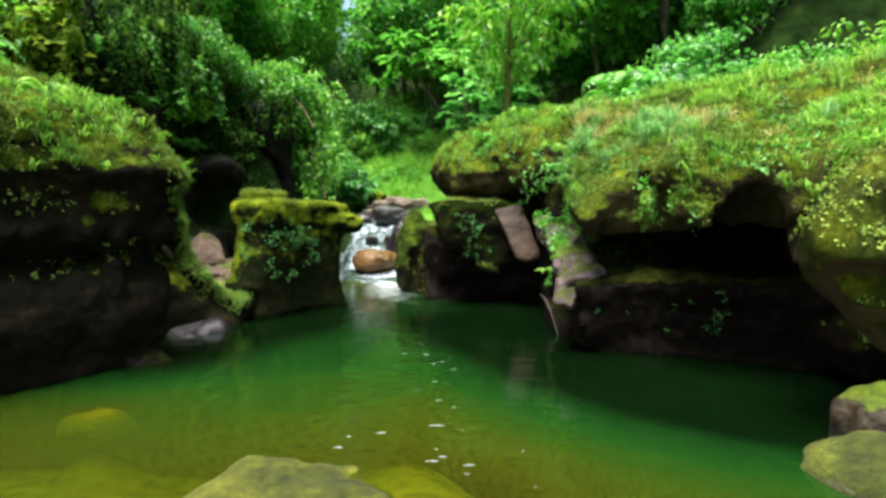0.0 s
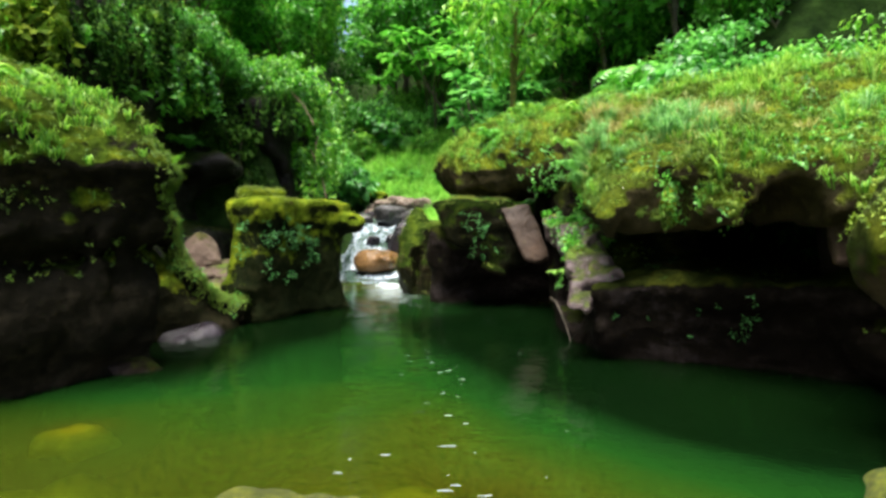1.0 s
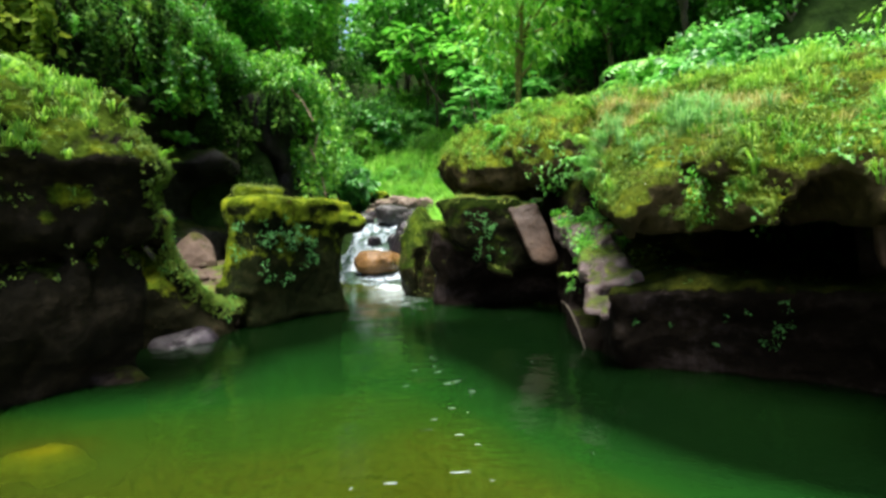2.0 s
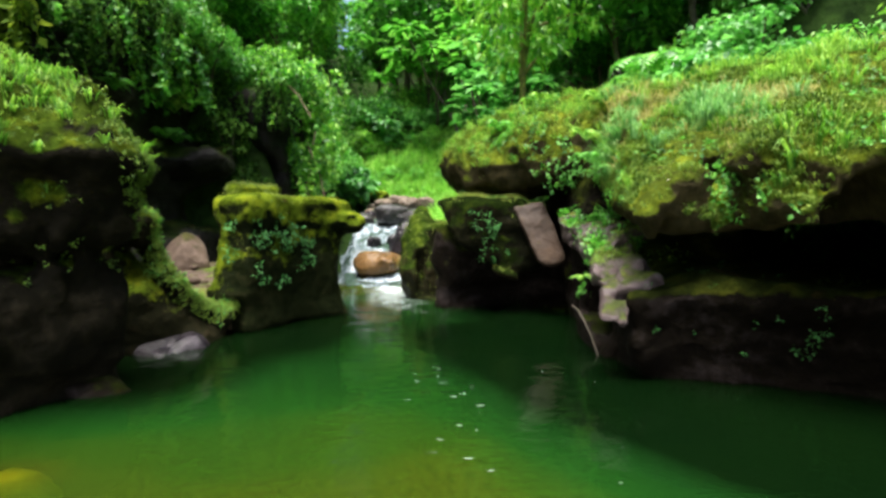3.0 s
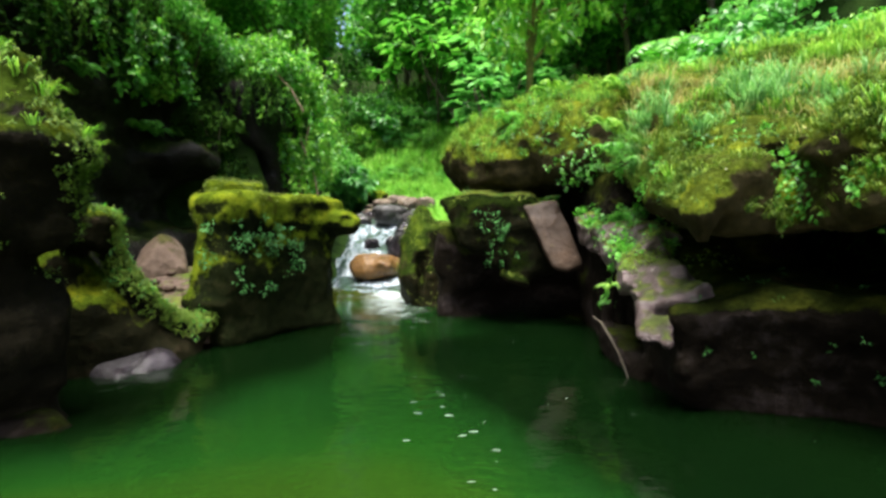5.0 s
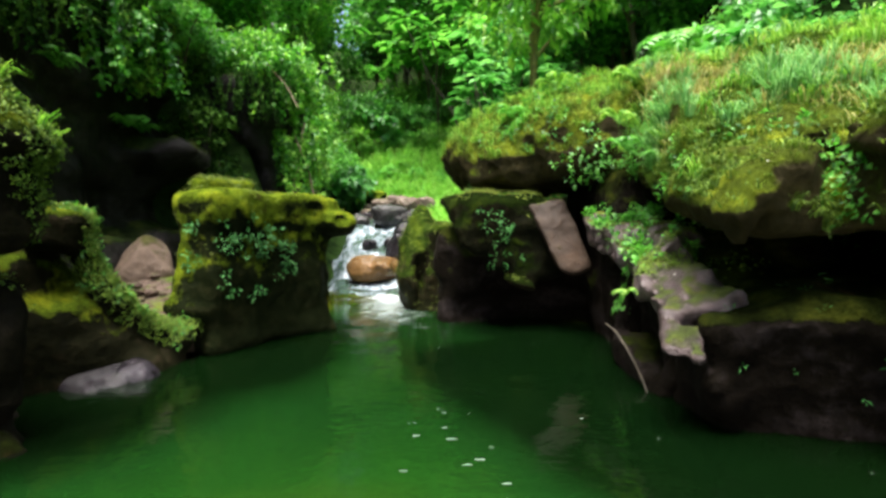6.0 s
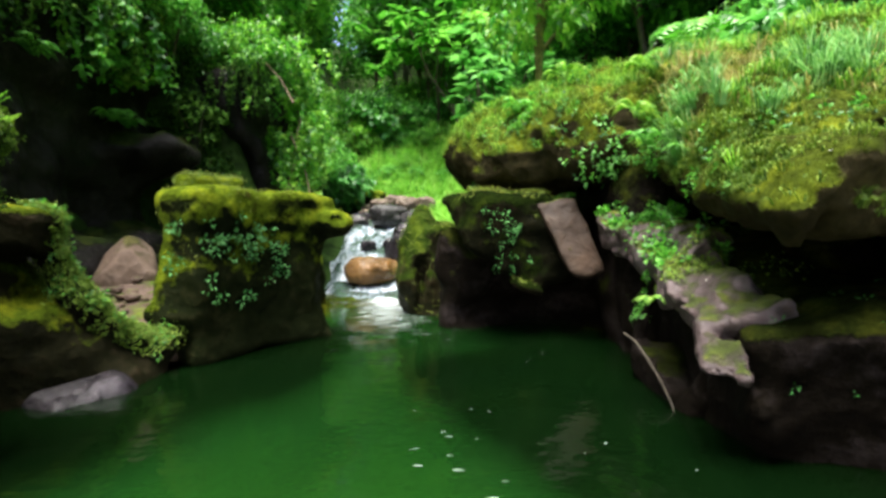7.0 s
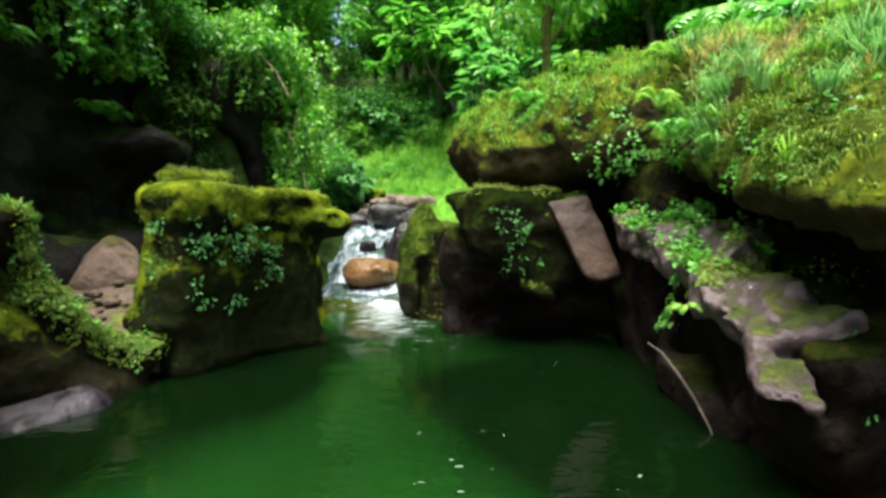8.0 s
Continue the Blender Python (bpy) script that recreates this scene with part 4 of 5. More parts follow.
for k in range(16):
    an, rd = rng.uniform(0, 6.28), rng.uniform(0.03, 0.075)
    x0, y0 = -4.45 + rng.normal(0, 0.22), 9.55 + rng.normal(0, 0.35)
    z0 = 0.97 - 0.36 * max(10.0 - y0, 0)
    boulder("pebble", (x0, y0, z0 + rd * 0.3), (rd * 1.3, rd, rd * 0.7), 70 + k, M_PINK, "pale pinkish pebble on the gravel pocket", turn(0, 0, math.degrees(an)), group="pebbles in the rock saddle", step=rd / 5)
boulder("bank_rock", (-3.75, 14.8, 0.35), (0.6, 0.9, 0.75), 27.0, M_SHELF, "dark mossy rock on the bank beside the rapids", turn(0, 0, 15), big=0.12, k=3.0)

# ---------------------------------------------------------------- plants: prototypes
def spray(centres, spread, per, size, droop=0.35, wide=0.42, flat=0.6):
    """Leaves gathered round each centre, facing outwards and hanging a little."""
    n = len(centres) * per
    c = np.repeat(centres, per, axis=0)
    d = unit(rng.normal(0, 1, (n, 3)) * (1, 1, flat))
    sp = np.repeat(np.broadcast_to(np.asarray(spread, float), (len(centres),)), per)
    p = c + d * (sp * rng.uniform(0.25, 1.0, n))[:, None]
    along = unit(d * (1, 1, 0.4) + rng.normal(0, 0.45, (n, 3)) + np.array((0, 0, -droop)))
    up = unit(rng.normal(0, 0.35, (n, 3)) + np.array((0, 0, 1.0)) + 0.35 * d)
    return leaves(p, along, up, size * rng.uniform(0.6, 1.25, n), wide)


def limb_path(a, b, sag=0.15, steps=6):
    a, b = np.array(a, float), np.array(b, float)
    t = np.linspace(0, 1, steps)[:, None]
    wob = np.cumsum(rng.normal(0, 0.035, (steps, 3)), 0) * np.linalg.norm(b - a)
    wob -= wob[0]
    return a + (b - a) * t + wob * 0.6 + np.array((0, 0, sag)) * np.sin(t * math.pi) * np.linalg.norm(b - a)


def tree(name, label, height, radius, mat, size, clusters=110, per=26, tall=0.8, bark=M_BARK, limbs=6, droop=0.35, wide=0.42, trunk_r=0.11):
    """A tapered trunk, its limbs and an uneven crown of leaf sprays with gaps."""
    ob = thing(name, label, name.split("_")[-1])
    top = np.array((rng.normal(0, 0.2), rng.normal(0, 0.2), height))
    path = limb_path((0, 0, -0.6), top, 0.0, 8)
    part("trunk", raw_mesh("trunk", *tube(path, np.linspace(trunk_r, trunk_r * 0.45, 8))), bark, ob)
    c = unit(rng.normal(0, 1, (clusters, 3))) * (rng.uniform(0.35, 1.0, clusters) ** 0.5)[:, None]
    lumpy = 1 + 0.35 * fbm(c * 1.0 + rng.uniform(0, 50), 0.7, 2)
    c = c * lumpy[:, None] * np.array((radius, radius, radius * tall)) + top
    for k in range(limbs):
        tip = c[k * (clusters // limbs)]
        q = limb_path(path[4 + k % 3], tip, 0.08)
        part("limb", raw_mesh("limb", *tube(q, np.linspace(trunk_r * 0.4, trunk_r * 0.12, 6), 5)), bark, ob)
    part("crown", raw_mesh("crown", *spray(c, radius * 0.24, per, size, droop, wide), smooth=False), mat, ob)
    return ob


def shrub(name, label, radius, mat, size, clusters=60, per=24, droop=0.4, wide=0.42, stems=5, tall=0.9):
    ob = thing(name, label, "shrub")
    c = unit(rng.normal(0, 1, (clusters, 3))) * (rng.uniform(0.3, 1.0, clusters) ** 0.5)[:, None]
    c = c * (1 + 0.4 * fbm(c + rng.uniform(0, 50), 0.6, 2))[:, None] * np.array((radius, radius, radius * tall)) + np.array((0, 0, radius * 0.75))
    for k in range(stems):
        q = limb_path((rng.normal(0, 0.1), rng.normal(0, 0.1), -0.5), c[k], 0.1)
        part("stem", raw_mesh("stem", *tube(q, np.linspace(0.035, 0.012, 6), 5)), M_BARK, ob)
    part("foliage", raw_mesh("foliage", *spray(c, radius * 0.26, per, size, droop, wide), smooth=False), mat, ob)
    return ob


def tiered_tree(name, label, height, mat, low=0.35):
    """Level tiers of big leaves at the ends of upright stems."""
    ob = thing(name, label, "tree")
    bits = []
    for k in range(26):
        tip = np.array((rng.normal(0, 0.95), rng.normal(0, 0.8), height * rng.uniform(low, 1.0)))
        if k < 9:
            q = limb_path((rng.normal(0, 0.2), rng.normal(0, 0.2), -0.5), tip, 0.0)
            part("stem", raw_mesh("stem", *tube(q, np.linspace(0.05, 0.02, 6), 5)), M_BARK, ob)
        n = 26
        a = rng.uniform(0, 6.283, n)
        d = np.stack([np.cos(a), np.sin(a), rng.normal(-0.12, 0.12, n)], -1)
        s = rng.uniform(0.28, 0.5, n)
        bits.append(leaves(tip + d * rng.uniform(0.05, 0.3, n)[:, None], d, np.array((0, 0, 1.0)) + rng.normal(0, 0.12, (n, 3)), s, 0.3, 0.05))
    part("foliage", raw_mesh("foliage", *gather(bits), smooth=False), mat, ob)
    return ob


def fern(name, label, length, mat, fronds=11, lift=0.6, trunk=0.0):
    """A rosette of arching fronds, each with rows of leaflets."""
    ob = thing(name, label, "fern")
    if trunk:
        part("trunk", raw_mesh("trunk", *tube(limb_path((0, 0, -0.5), (0, 0, trunk), 0), np.linspace(0.09, 0.07, 6))), M_BARK, ob)
    for k in range(fronds):
        a = 6.283 * k / fronds + rng.normal(0, 0.2)
        out = np.array((math.cos(a), math.sin(a), 0))
        t = np.linspace(0, 1, 18)
        ln = length * rng.uniform(0.75, 1.15)
        rib = np.array((0, 0, trunk)) + ln * (out * (t * 0.95)[:, None] + np.array((0, 0, 1.0)) * (lift * np.sin(t * 2.3) - 0.35 * t ** 2)[:, None])
        d = unit(np.gradient(rib, axis=0))
        side = unit(np.cross(d, (0, 0, 1.0)))
        s = ln * 0.26 * np.sin(np.clip(t * 0.9 + 0.12, 0, 1) * math.pi) ** 0.7
        nrm = np.cross(side, d)
        both = [leaves(rib, side * sg + 0.45 * d - 0.15 * nrm, nrm, s, 0.17, 0.03) for sg in (-1, 1)]
        part("frond", raw_mesh("frond", *gather(both + [tube(rib, np.linspace(0.012, 0.003, 18) * length, 3)]), smooth=False), mat, ob)
    return ob


def creeper(name, label, drop, width, mat, strands=12, size=0.1, dense=44):
    """Hanging strands with small leaves."""
    ob = thing(name, label, "creeper")
    for k in range(strands):
        x0 = rng.uniform(-width, width)
        ln = drop * rng.uniform(0.45, 1.0)
        t = np.linspace(0, 1, 9)
        q = np.stack([x0 + np.cumsum(rng.normal(0, 0.03, 9)), rng.normal(0, 0.22) + np.cumsum(rng.normal(0, 0.03, 9)), -ln * t], -1)
        n = int(ln * dense)
        i = rng.uniform(0, 8, n)
        j = i.astype(int)
        p = q[j] + (q[np.minimum(j + 1, 8)] - q[j]) * (i - j)[:, None]
        d = unit(rng.normal(0, 1, (n, 3)) + np.array((0, 0, -0.9)))
        lv = leaves(p + d * 0.03, d, rng.normal(0, 0.5, (n, 3)) + np.array((0, -0.6, 1.0)), size * rng.uniform(0.6, 1.3, n), 0.36)
        part("strand", raw_mesh("strand", *gather([tube(q, np.linspace(0.012, 0.005, 9), 3), lv]), smooth=False), mat, ob)
    return ob


def put(protos, x, y, scale, z=None, spin=None, sink=0.1, squash=1.0):
    """A copy of one of the prototypes on the ground at x, y."""
    if z is None:
        z = float(ground_height(np.array([x]), np.array([y]))[0]) - sink
    spin = rng.uniform(0, 6.283) if spin is None else spin
    ob = protos[rng.integers(len(protos))] if isinstance(protos, list) else protos
    return copy_thing(ob, Matrix.LocRotScale((x, y, z), Euler((rng.normal(0, 0.06), rng.normal(0, 0.06), spin)), (scale, scale, scale * squash)))


T_BRIGHT = [tree("broadleaf_tree", "tall jungle tree with a bright green broad-leaved crown", 4.6, 2.0, M_LEAF_A, 0.2, 130, 34),
            tree("broadleaf_tree", "slender jungle tree with a loose bright green crown", 5.6, 1.7, M_LEAF_A, 0.21, 110, 24, 1.2)]
T_YELLOW = [tree("broadleaf_tree", "jungle tree with a yellow-green feathery crown", 4.8, 1.9, M_LEAF_B, 0.17, 140, 34, 1.1, wide=0.26),
            tree("broadleaf_tree", "jungle tree hung with yellow-green drooping leaves", 5.2, 1.6, M_LEAF_B, 0.24, 110, 24, 1.4, M_BARKMOSS, droop=0.9, wide=0.24)]
T_DEEP = [tree("broadleaf_tree", "jungle tree with a dense deep green crown", 4.4, 1.9, M_LEAF_C, 0.24, 120, 26),
          tree("broadleaf_tree", "tall dark green jungle tree with big leaves", 5.8, 1.8, M_LEAF_C, 0.32, 90, 20, 1.1)]
S_BRIGHT = [shrub("leafy_shrub", "bright green leafy shrub on the jungle slope", 0.95, M_LEAF_A, 0.115, 70, 36), shrub("narrow_leaved_shrub", "loose bright green shrub with narrow leaves", 1.0, M_LEAF_A, 0.15, 70, 34, wide=0.24, droop=0.7)]
S_YELLOW = [shrub("fine_leaved_shrub", "yellow-green shrub with fine narrow leaves", 0.95, M_LEAF_B, 0.125, 70, 38, wide=0.22, droop=0.6)]
S_DEEP = [shrub("leafy_shrub", "deep green leafy shrub in the shade", 0.95, M_LEAF_C, 0.13, 70, 34), shrub("broad_leaved_shrub", "dark green shrub with large drooping leaves", 0.95, M_LEAF_C, 0.28, 40, 18, 0.8)]
S_DARK = [shrub("shade_shrub", "olive shrub under the trees, leaves darkened for shade", 0.95, M_LEAF_D, 0.16)]
T_OLIVE = [tree("leaning_tree", "tree draped in olive-brown hanging growth", 1.6, 1.5, M_LEAF_O, 0.2, 130, 26, 0.9, M_BARKMOSS, droop=1.0, wide=0.22)]
TIER_TALL = [tiered_tree("tiered_tree", "tall green tree with level tiers of large leaves", 3.4, M_LEAF_A, 0.6)]
TIER = [tiered_tree("tiered_tree", "deep green tree with level tiers of large leaves", 3.2, M_LEAF_C)]
FERN = [fern("fern", "bright green fern with arching fronds", 0.55, M_LEAF_A), fern("fern", "fresh yellow-green fern on the rock", 0.5, M_GRASS, 9)]
TREEFERN = [fern("tree_fern", "tree fern with long pale green arching fronds", 1.5, M_LEAF_A, 12, 0.5, 1.6)]
CREEP = [creeper("creeper", "curtain of green creepers hanging down the cliff, darkened for shade", 1.7, 0.8, M_LEAF_D), creeper("creeper", "hanging creeper with small leaves, darkened for shade", 1.3, 0.6, M_LEAF_D, 10)]
CREEP_B = [creeper("creeper", "bright yellow-green creeper hanging over the bank", 1.6, 0.9, M_LEAF_B, 14, 0.13), creeper("creeper", "fresh green creeper hanging over the bank", 1.4, 0.8, M_LEAF_A, 14, 0.14)]
CREEP_Y = [creeper("creeper", "olive-brown tangle of hanging creepers", 1.8, 0.7, M_LEAF_O, 20, 0.12)]
PROTOS = T_OLIVE + T_BRIGHT + T_YELLOW + T_DEEP + S_BRIGHT + S_YELLOW + S_DEEP + S_DARK + TIER + TIER_TALL + FERN + TREEFERN + CREEP + CREEP_Y + CREEP_B

# ---------------------------------------------------------------- the jungle round the river
rng = np.random.default_rng(23)
ANY = [T_BRIGHT, T_YELLOW, T_DEEP]
LOW = [S_BRIGHT, S_YELLOW, S_DEEP, S_BRIGHT]
# far end of the valley
for k in range(34):
    x, y = rng.uniform(-17, 12), rng.uniform(27, 44)
    if (-4.6 < x < -1.2 and y < 33) or abs(x / (y - 1.6) + 0.206) < 0.05:
        continue
    put(ANY[rng.integers(3)], x, y, rng.uniform(1.1, 1.9))
for k in range(26):
    x, y = rng.uniform(-9, 5), rng.uniform(24.5, 31)
    if -5.0 < x < 2.2 and y < 29.5:
        continue
    put(LOW[rng.integers(4)], x, y, rng.uniform(1.0, 1.9))
for x, y, sc, kind in ((-1.6, 34.5, 1.7, T_YELLOW), (-0.2, 30.5, 1.5, T_BRIGHT), (-2.4, 34, 1.6, T_BRIGHT),
                       (-4.6, 24.5, 1.4, S_DEEP)):
    put(kind, x, y, sc)
for k in range(26):
    put([S_BRIGHT, S_YELLOW, S_BRIGHT, S_DEEP][k % 4], rng.uniform(-4.6, 2.6), rng.uniform(29.5, 32), rng.uniform(1.0, 1.6))
for k in range(30):
    y = rng.uniform(42, 70)
    aim = rng.uniform(-0.42, 0.12)
    if abs(aim + 0.2) < 0.045:
        continue
    put([T_BRIGHT, T_DEEP, T_BRIGHT][k % 3], aim * (y - 1.6), y, rng.uniform(1.9, 2.8))
for k in range(12):
    y = rng.uniform(29.5, 36)
    put([S_BRIGHT, S_YELLOW][k % 2], (-0.206 + rng.uniform(-0.07, 0.07)) * (y - 1.6), y, rng.uniform(1.3, 2.0))
for k in range(22):
    put([S_YELLOW, S_BRIGHT][k % 2], rng.uniform(-4.2, 1.5), rng.uniform(28.0, 33), rng.uniform(0.5, 0.9))
for k in range(16):
    put([S_BRIGHT, S_YELLOW, S_DEEP][k % 3], rng.uniform(-10, -3.5), rng.uniform(31, 41), rng.uniform(1.3, 1.9))
for k in range(14):
    put([S_BRIGHT, S_YELLOW, FERN][k % 3], rng.uniform(-3.6, 0.9), rng.uniform(24.8, 28), rng.uniform(0.35, 0.6) * (2.4 if k % 3 == 2 else 1))
# left hillside
for k in range(44):
    y = rng.uniform(16.6, 27)
    x = shore_left(y) - 1.6 - rng.uniform(0.0, 1.0) ** 0.8 * 9
    kind = [S_BRIGHT, S_YELLOW, S_DEEP, T_YELLOW, T_BRIGHT, S_BRIGHT][rng.integers(6)]
    if abs((x + 0.1) / (y - 0.5) + 0.19) < 0.08:
        kind = S_BRIGHT
    put(kind, x, y, rng.uniform(0.7, 1.35))
# right hillside
for k in range(44):
    y = rng.uniform(12.6, 27)
    x = max(shore_right(y) + 0.9, 0.9 if y < 16 else 2.0) + rng.uniform(0, 1) ** 0.8 * 10
    kind = [S_BRIGHT, S_DEEP, S_DEEP, T_DEEP, T_BRIGHT, S_YELLOW][rng.integers(6)]
    put(kind, x, y, rng.uniform(0.7, 1.35))
# behind the meadow and along the right top
for k in range(26):
    x, y = rng.uniform(3.2, 13), rng.uniform(9.8, 13.5)
    z = float(ground_height(np.array([x]), np.array([y]))[0])
    put([S_BRIGHT, S_DEEP, S_BRIGHT, S_YELLOW, S_DEEP][rng.integers(5)], x, y, rng.uniform(0.8, 1.3), z=max(z, 3.6) if x < 8 and y < 11.7 else z)
for k in range(30):
    put([S_BRIGHT, S_DEEP, S_YELLOW][k % 3], rng.uniform(8.5, 15), rng.uniform(7, 17), rng.uniform(1.0, 1.6))
for k in range(40):
    x, y = rng.uniform(6.8, 12), rng.uniform(3.0, 11)
    put([S_BRIGHT, S_DEEP, S_BRIGHT, S_YELLOW][rng.integers(4)], x, y, rng.uniform(0.8, 1.3))
# above and behind the left outcrop
for k in range(30):
    x, y = rng.uniform(-13, -7.3), rng.uniform(2.5, 15)
    put([S_DEEP, S_DARK, T_DEEP, S_DARK, T_YELLOW][rng.integers(5)], x, y, rng.uniform(0.8, 1.3))
# single trees that stand out
put(TIER_TALL, -0.9, 30.0, 1.8)
put(TIER_TALL, 1.2, 27.5, 1.7)
put(TIER, 1.9, 21.5, 1.5)
put(TIER, 2.4, 19.5, 1.2)
put(TREEFERN, 4.3, 12.2, 1.0)
put(T_YELLOW[1], 2.3, 14.2, 1.2)
for x, y, sc in ((-5.2, 21.5, 1.2), (-5.4, 23.6, 1.3), (-5.0, 19.8, 1.1), (2.6, 13.2, 0.9), (3.6, 14.0, 1.2), (4.8, 15.0, 1.4), (2.9, 17.5, 1.6)):
    put(S_BRIGHT, x, y, sc)

# creepers over the dark cliff
for k in range(20):
    y = rng.uniform(8.4, 13.0)
    put([CREEP, CREEP_B, CREEP][k % 3], -5.85 + rng.uniform(0, 0.25), y, rng.uniform(0.6, 1.0), z=rng.uniform(5.0, 6.5), spin=1.57 + rng.normal(0, 0.3))
for k in range(16):
    put(FERN, -5.75 + rng.uniform(-0.1, 0.1), rng.uniform(8.6, 12.8), rng.uniform(0.6, 1.1), z=rng.uniform(3.2, 6.0))
for k in range(9):
    y = rng.uniform(15.0, 17.5)
    put(CREEP_B, shore_left(y) - rng.uniform(0.5, 1.3), y, rng.uniform(0.8, 1.3), z=rng.uniform(3.6, 6.0), spin=rng.normal(0.5, 0.5))
for k in range(60):
    y = rng.uniform(16.4, 21.0)
    put([S_YELLOW, S_BRIGHT, S_BRIGHT, S_DEEP][rng.integers(4)], shore_left(y) - rng.uniform(1.6, 6.0), y, rng.uniform(0.6, 1.15))
for k in range(10):
    put([S_DARK, FERN, S_DARK][k % 3], rng.uniform(-6.8, -4.6), rng.uniform(13.0, 14.0), rng.uniform(0.4, 0.7))
for x, y, z, sc in ((-6.9, 11.4, 5.2, 0.9), (-6.6, 12.9, 5.0, 0.8), (-7.6, 10.4, 5.4, 0.9)):
    put(T_OLIVE, x, y, sc, z=z)
# growth along the brow above the hollow
for x, y, z, sc in ((-5.9, 14.4, 4.2, 0.75), (-7.0, 13.6, 4.0, 0.8)):
    put(TREEFERN, x, y, sc, z=z)
for k in range(12):
    put([S_YELLOW, S_BRIGHT, S_YELLOW][k % 3], rng.uniform(-8.2, -4.3), rng.uniform(14.2, 16.2), rng.uniform(0.6, 0.95), z=rng.uniform(4.5, 4.9))
for k in range(12):
    put([CREEP_B, CREEP, CREEP][k % 3], rng.uniform(-7.6, -4.2), rng.uniform(13.7, 14.0), rng.uniform(0.5, 0.8), z=rng.uniform(4.6, 5.2), spin=rng.normal(0, 0.3))
for k in range(12):
    put([S_BRIGHT, S_YELLOW][k % 2], rng.uniform(-6.6, -5.6), rng.uniform(11.6, 14.2), rng.uniform(0.55, 0.8), z=5.4)
for k in range(8):
    put([S_BRIGHT, S_YELLOW][k % 2], rng.uniform(-8.0, -4.3), rng.uniform(14.6, 16.2), rng.uniform(0.9, 1.3), z=4.8)
# ferns on the rocks
for x, y, z, sc in ((2.85, 5.72, 1.72, 0.55), (2.75, 6.0, 1.8, 0.5), (3.0, 5.85, 1.9, 0.5), (2.1, 7.9, 2.2, 0.6), (1.95, 8.6, 2.5, 0.6), (2.0, 9.0, 2.9, 0.7), (-4.2, 4.5, 3.05, 0.9),
                    (-4.6, 4.0, 3.25, 1.0), (-3.9, 5.1, 2.9, 0.7), (1.45, 7.35, 0.9, 0.35), (2.5, 9.9, 3.7, 0.8), (3.4, 9.9, 3.8, 0.9), (4.6, 9.4, 3.8, 0.9), (5.4, 8.8, 3.85, 0.8),
                    (1.6, 10.8, 3.9, 0.8), (0.9, 11.2, 3.5, 0.7), (-4.3, 8.1, 1.55, 0.4), (-3.9, 8.2, 0.85, 0.35)):
    put(FERN, x, y, sc, z=z)
# dark growth on top of the cliff
for k in range(18):
    put([S_DEEP, S_DARK][k % 2], rng.uniform(-9.4, -6.3), rng.uniform(8.2, 13), rng.uniform(0.6, 1.0), z=rng.uniform(5.2, 5.8))
for k in range(16):
    put(CREEP if k % 3 else CREEP_Y, rng.uniform(-9.6, -6.2), rng.uniform(7.7, 8.0), rng.uniform(0.9, 1.4), z=rng.uniform(4.2, 6.0), spin=rng.normal(0, 0.3))

# a gap in the far canopy where the sky shows
for ob in [o for o in bpy.data.objects if o.parent is None and o.name.startswith("broadleaf_tree") and o.location.y > 27]:
    if abs(ob.location.x / ob.location.y + 0.187) * ob.location.y < 1.6 * ob.scale.x:
        for o in (*ob.children_recursive, ob):
            bpy.data.objects.remove(o)
for ob in PROTOS:
    for o in (*ob.children_recursive, ob):
        bpy.data.objects.remove(o)


rng = np.random.default_rng(31)
# ---------------------------------------------------------------- moss, grass and small plants on the rocks
def world_mesh(ob):
    me = ob.data.copy()
    me.transform(Matrix.Translation(ob.location))
    return me


def tufts(me, count, per, keep, length, width, spread=0.06, lean=0.55, hang=0.0):
    p, n = scatter(me, count, keep)
    p, n = np.repeat(p, per, 0), np.repeat(n, per, 0)
    k = len(p)
    a = rng.uniform(0, 6.283, k)
    d = np.stack([np.cos(a), np.sin(a), 0 * a], -1) * rng.uniform(0.1, lean, k)[:, None]
    d += n * (1, 1, 0) * hang
    p = p + np.stack([np.cos(a), np.sin(a), 0 * a], -1) * rng.uniform(0, spread, k)[:, None] - 0.01 * n
    s = np.repeat(rng.uniform(0.6, 1.3, count), per) * rng.uniform(0.6, 1.2, k)
    return blades(p, d, length * s, width)


def sprigs(me, count, per, keep, size, spread=0.07, wide=0.4):
    p, n = scatter(me, count, keep)
    p, n = np.repeat(p, per, 0), np.repeat(n, per, 0)
    k = len(p)
    d = unit(rng.normal(0, 1, (k, 3)) + 0.7 * n)
    return leaves(p + d * rng.uniform(0.2, 1, k)[:, None] * spread + 0.02 * n, d + np.array((0, 0, -0.15)), n + np.array((0, 0, 0.7)), size * rng.uniform(0.6, 1.3, k), wide)


def patchy(scale, level, seed):
    return lambda p: np.clip((fbm(p + seed, scale, 3) - level) * 4, 0, 1)


def stuff(name, label, category, mat, *pieces):
    return tagged(part(name, raw_mesh(name, *gather(pieces), smooth=False), mat), label, category, kind="stuff")


def grown(ob, name, label, mat, *pieces):
    """A cover of moss that belongs to a rock."""
    v, f = gather(pieces)
    return tagged(part(name, raw_mesh(name, v - np.array(ob.location), f, smooth=False), mat, ob), label, kind="stuff")


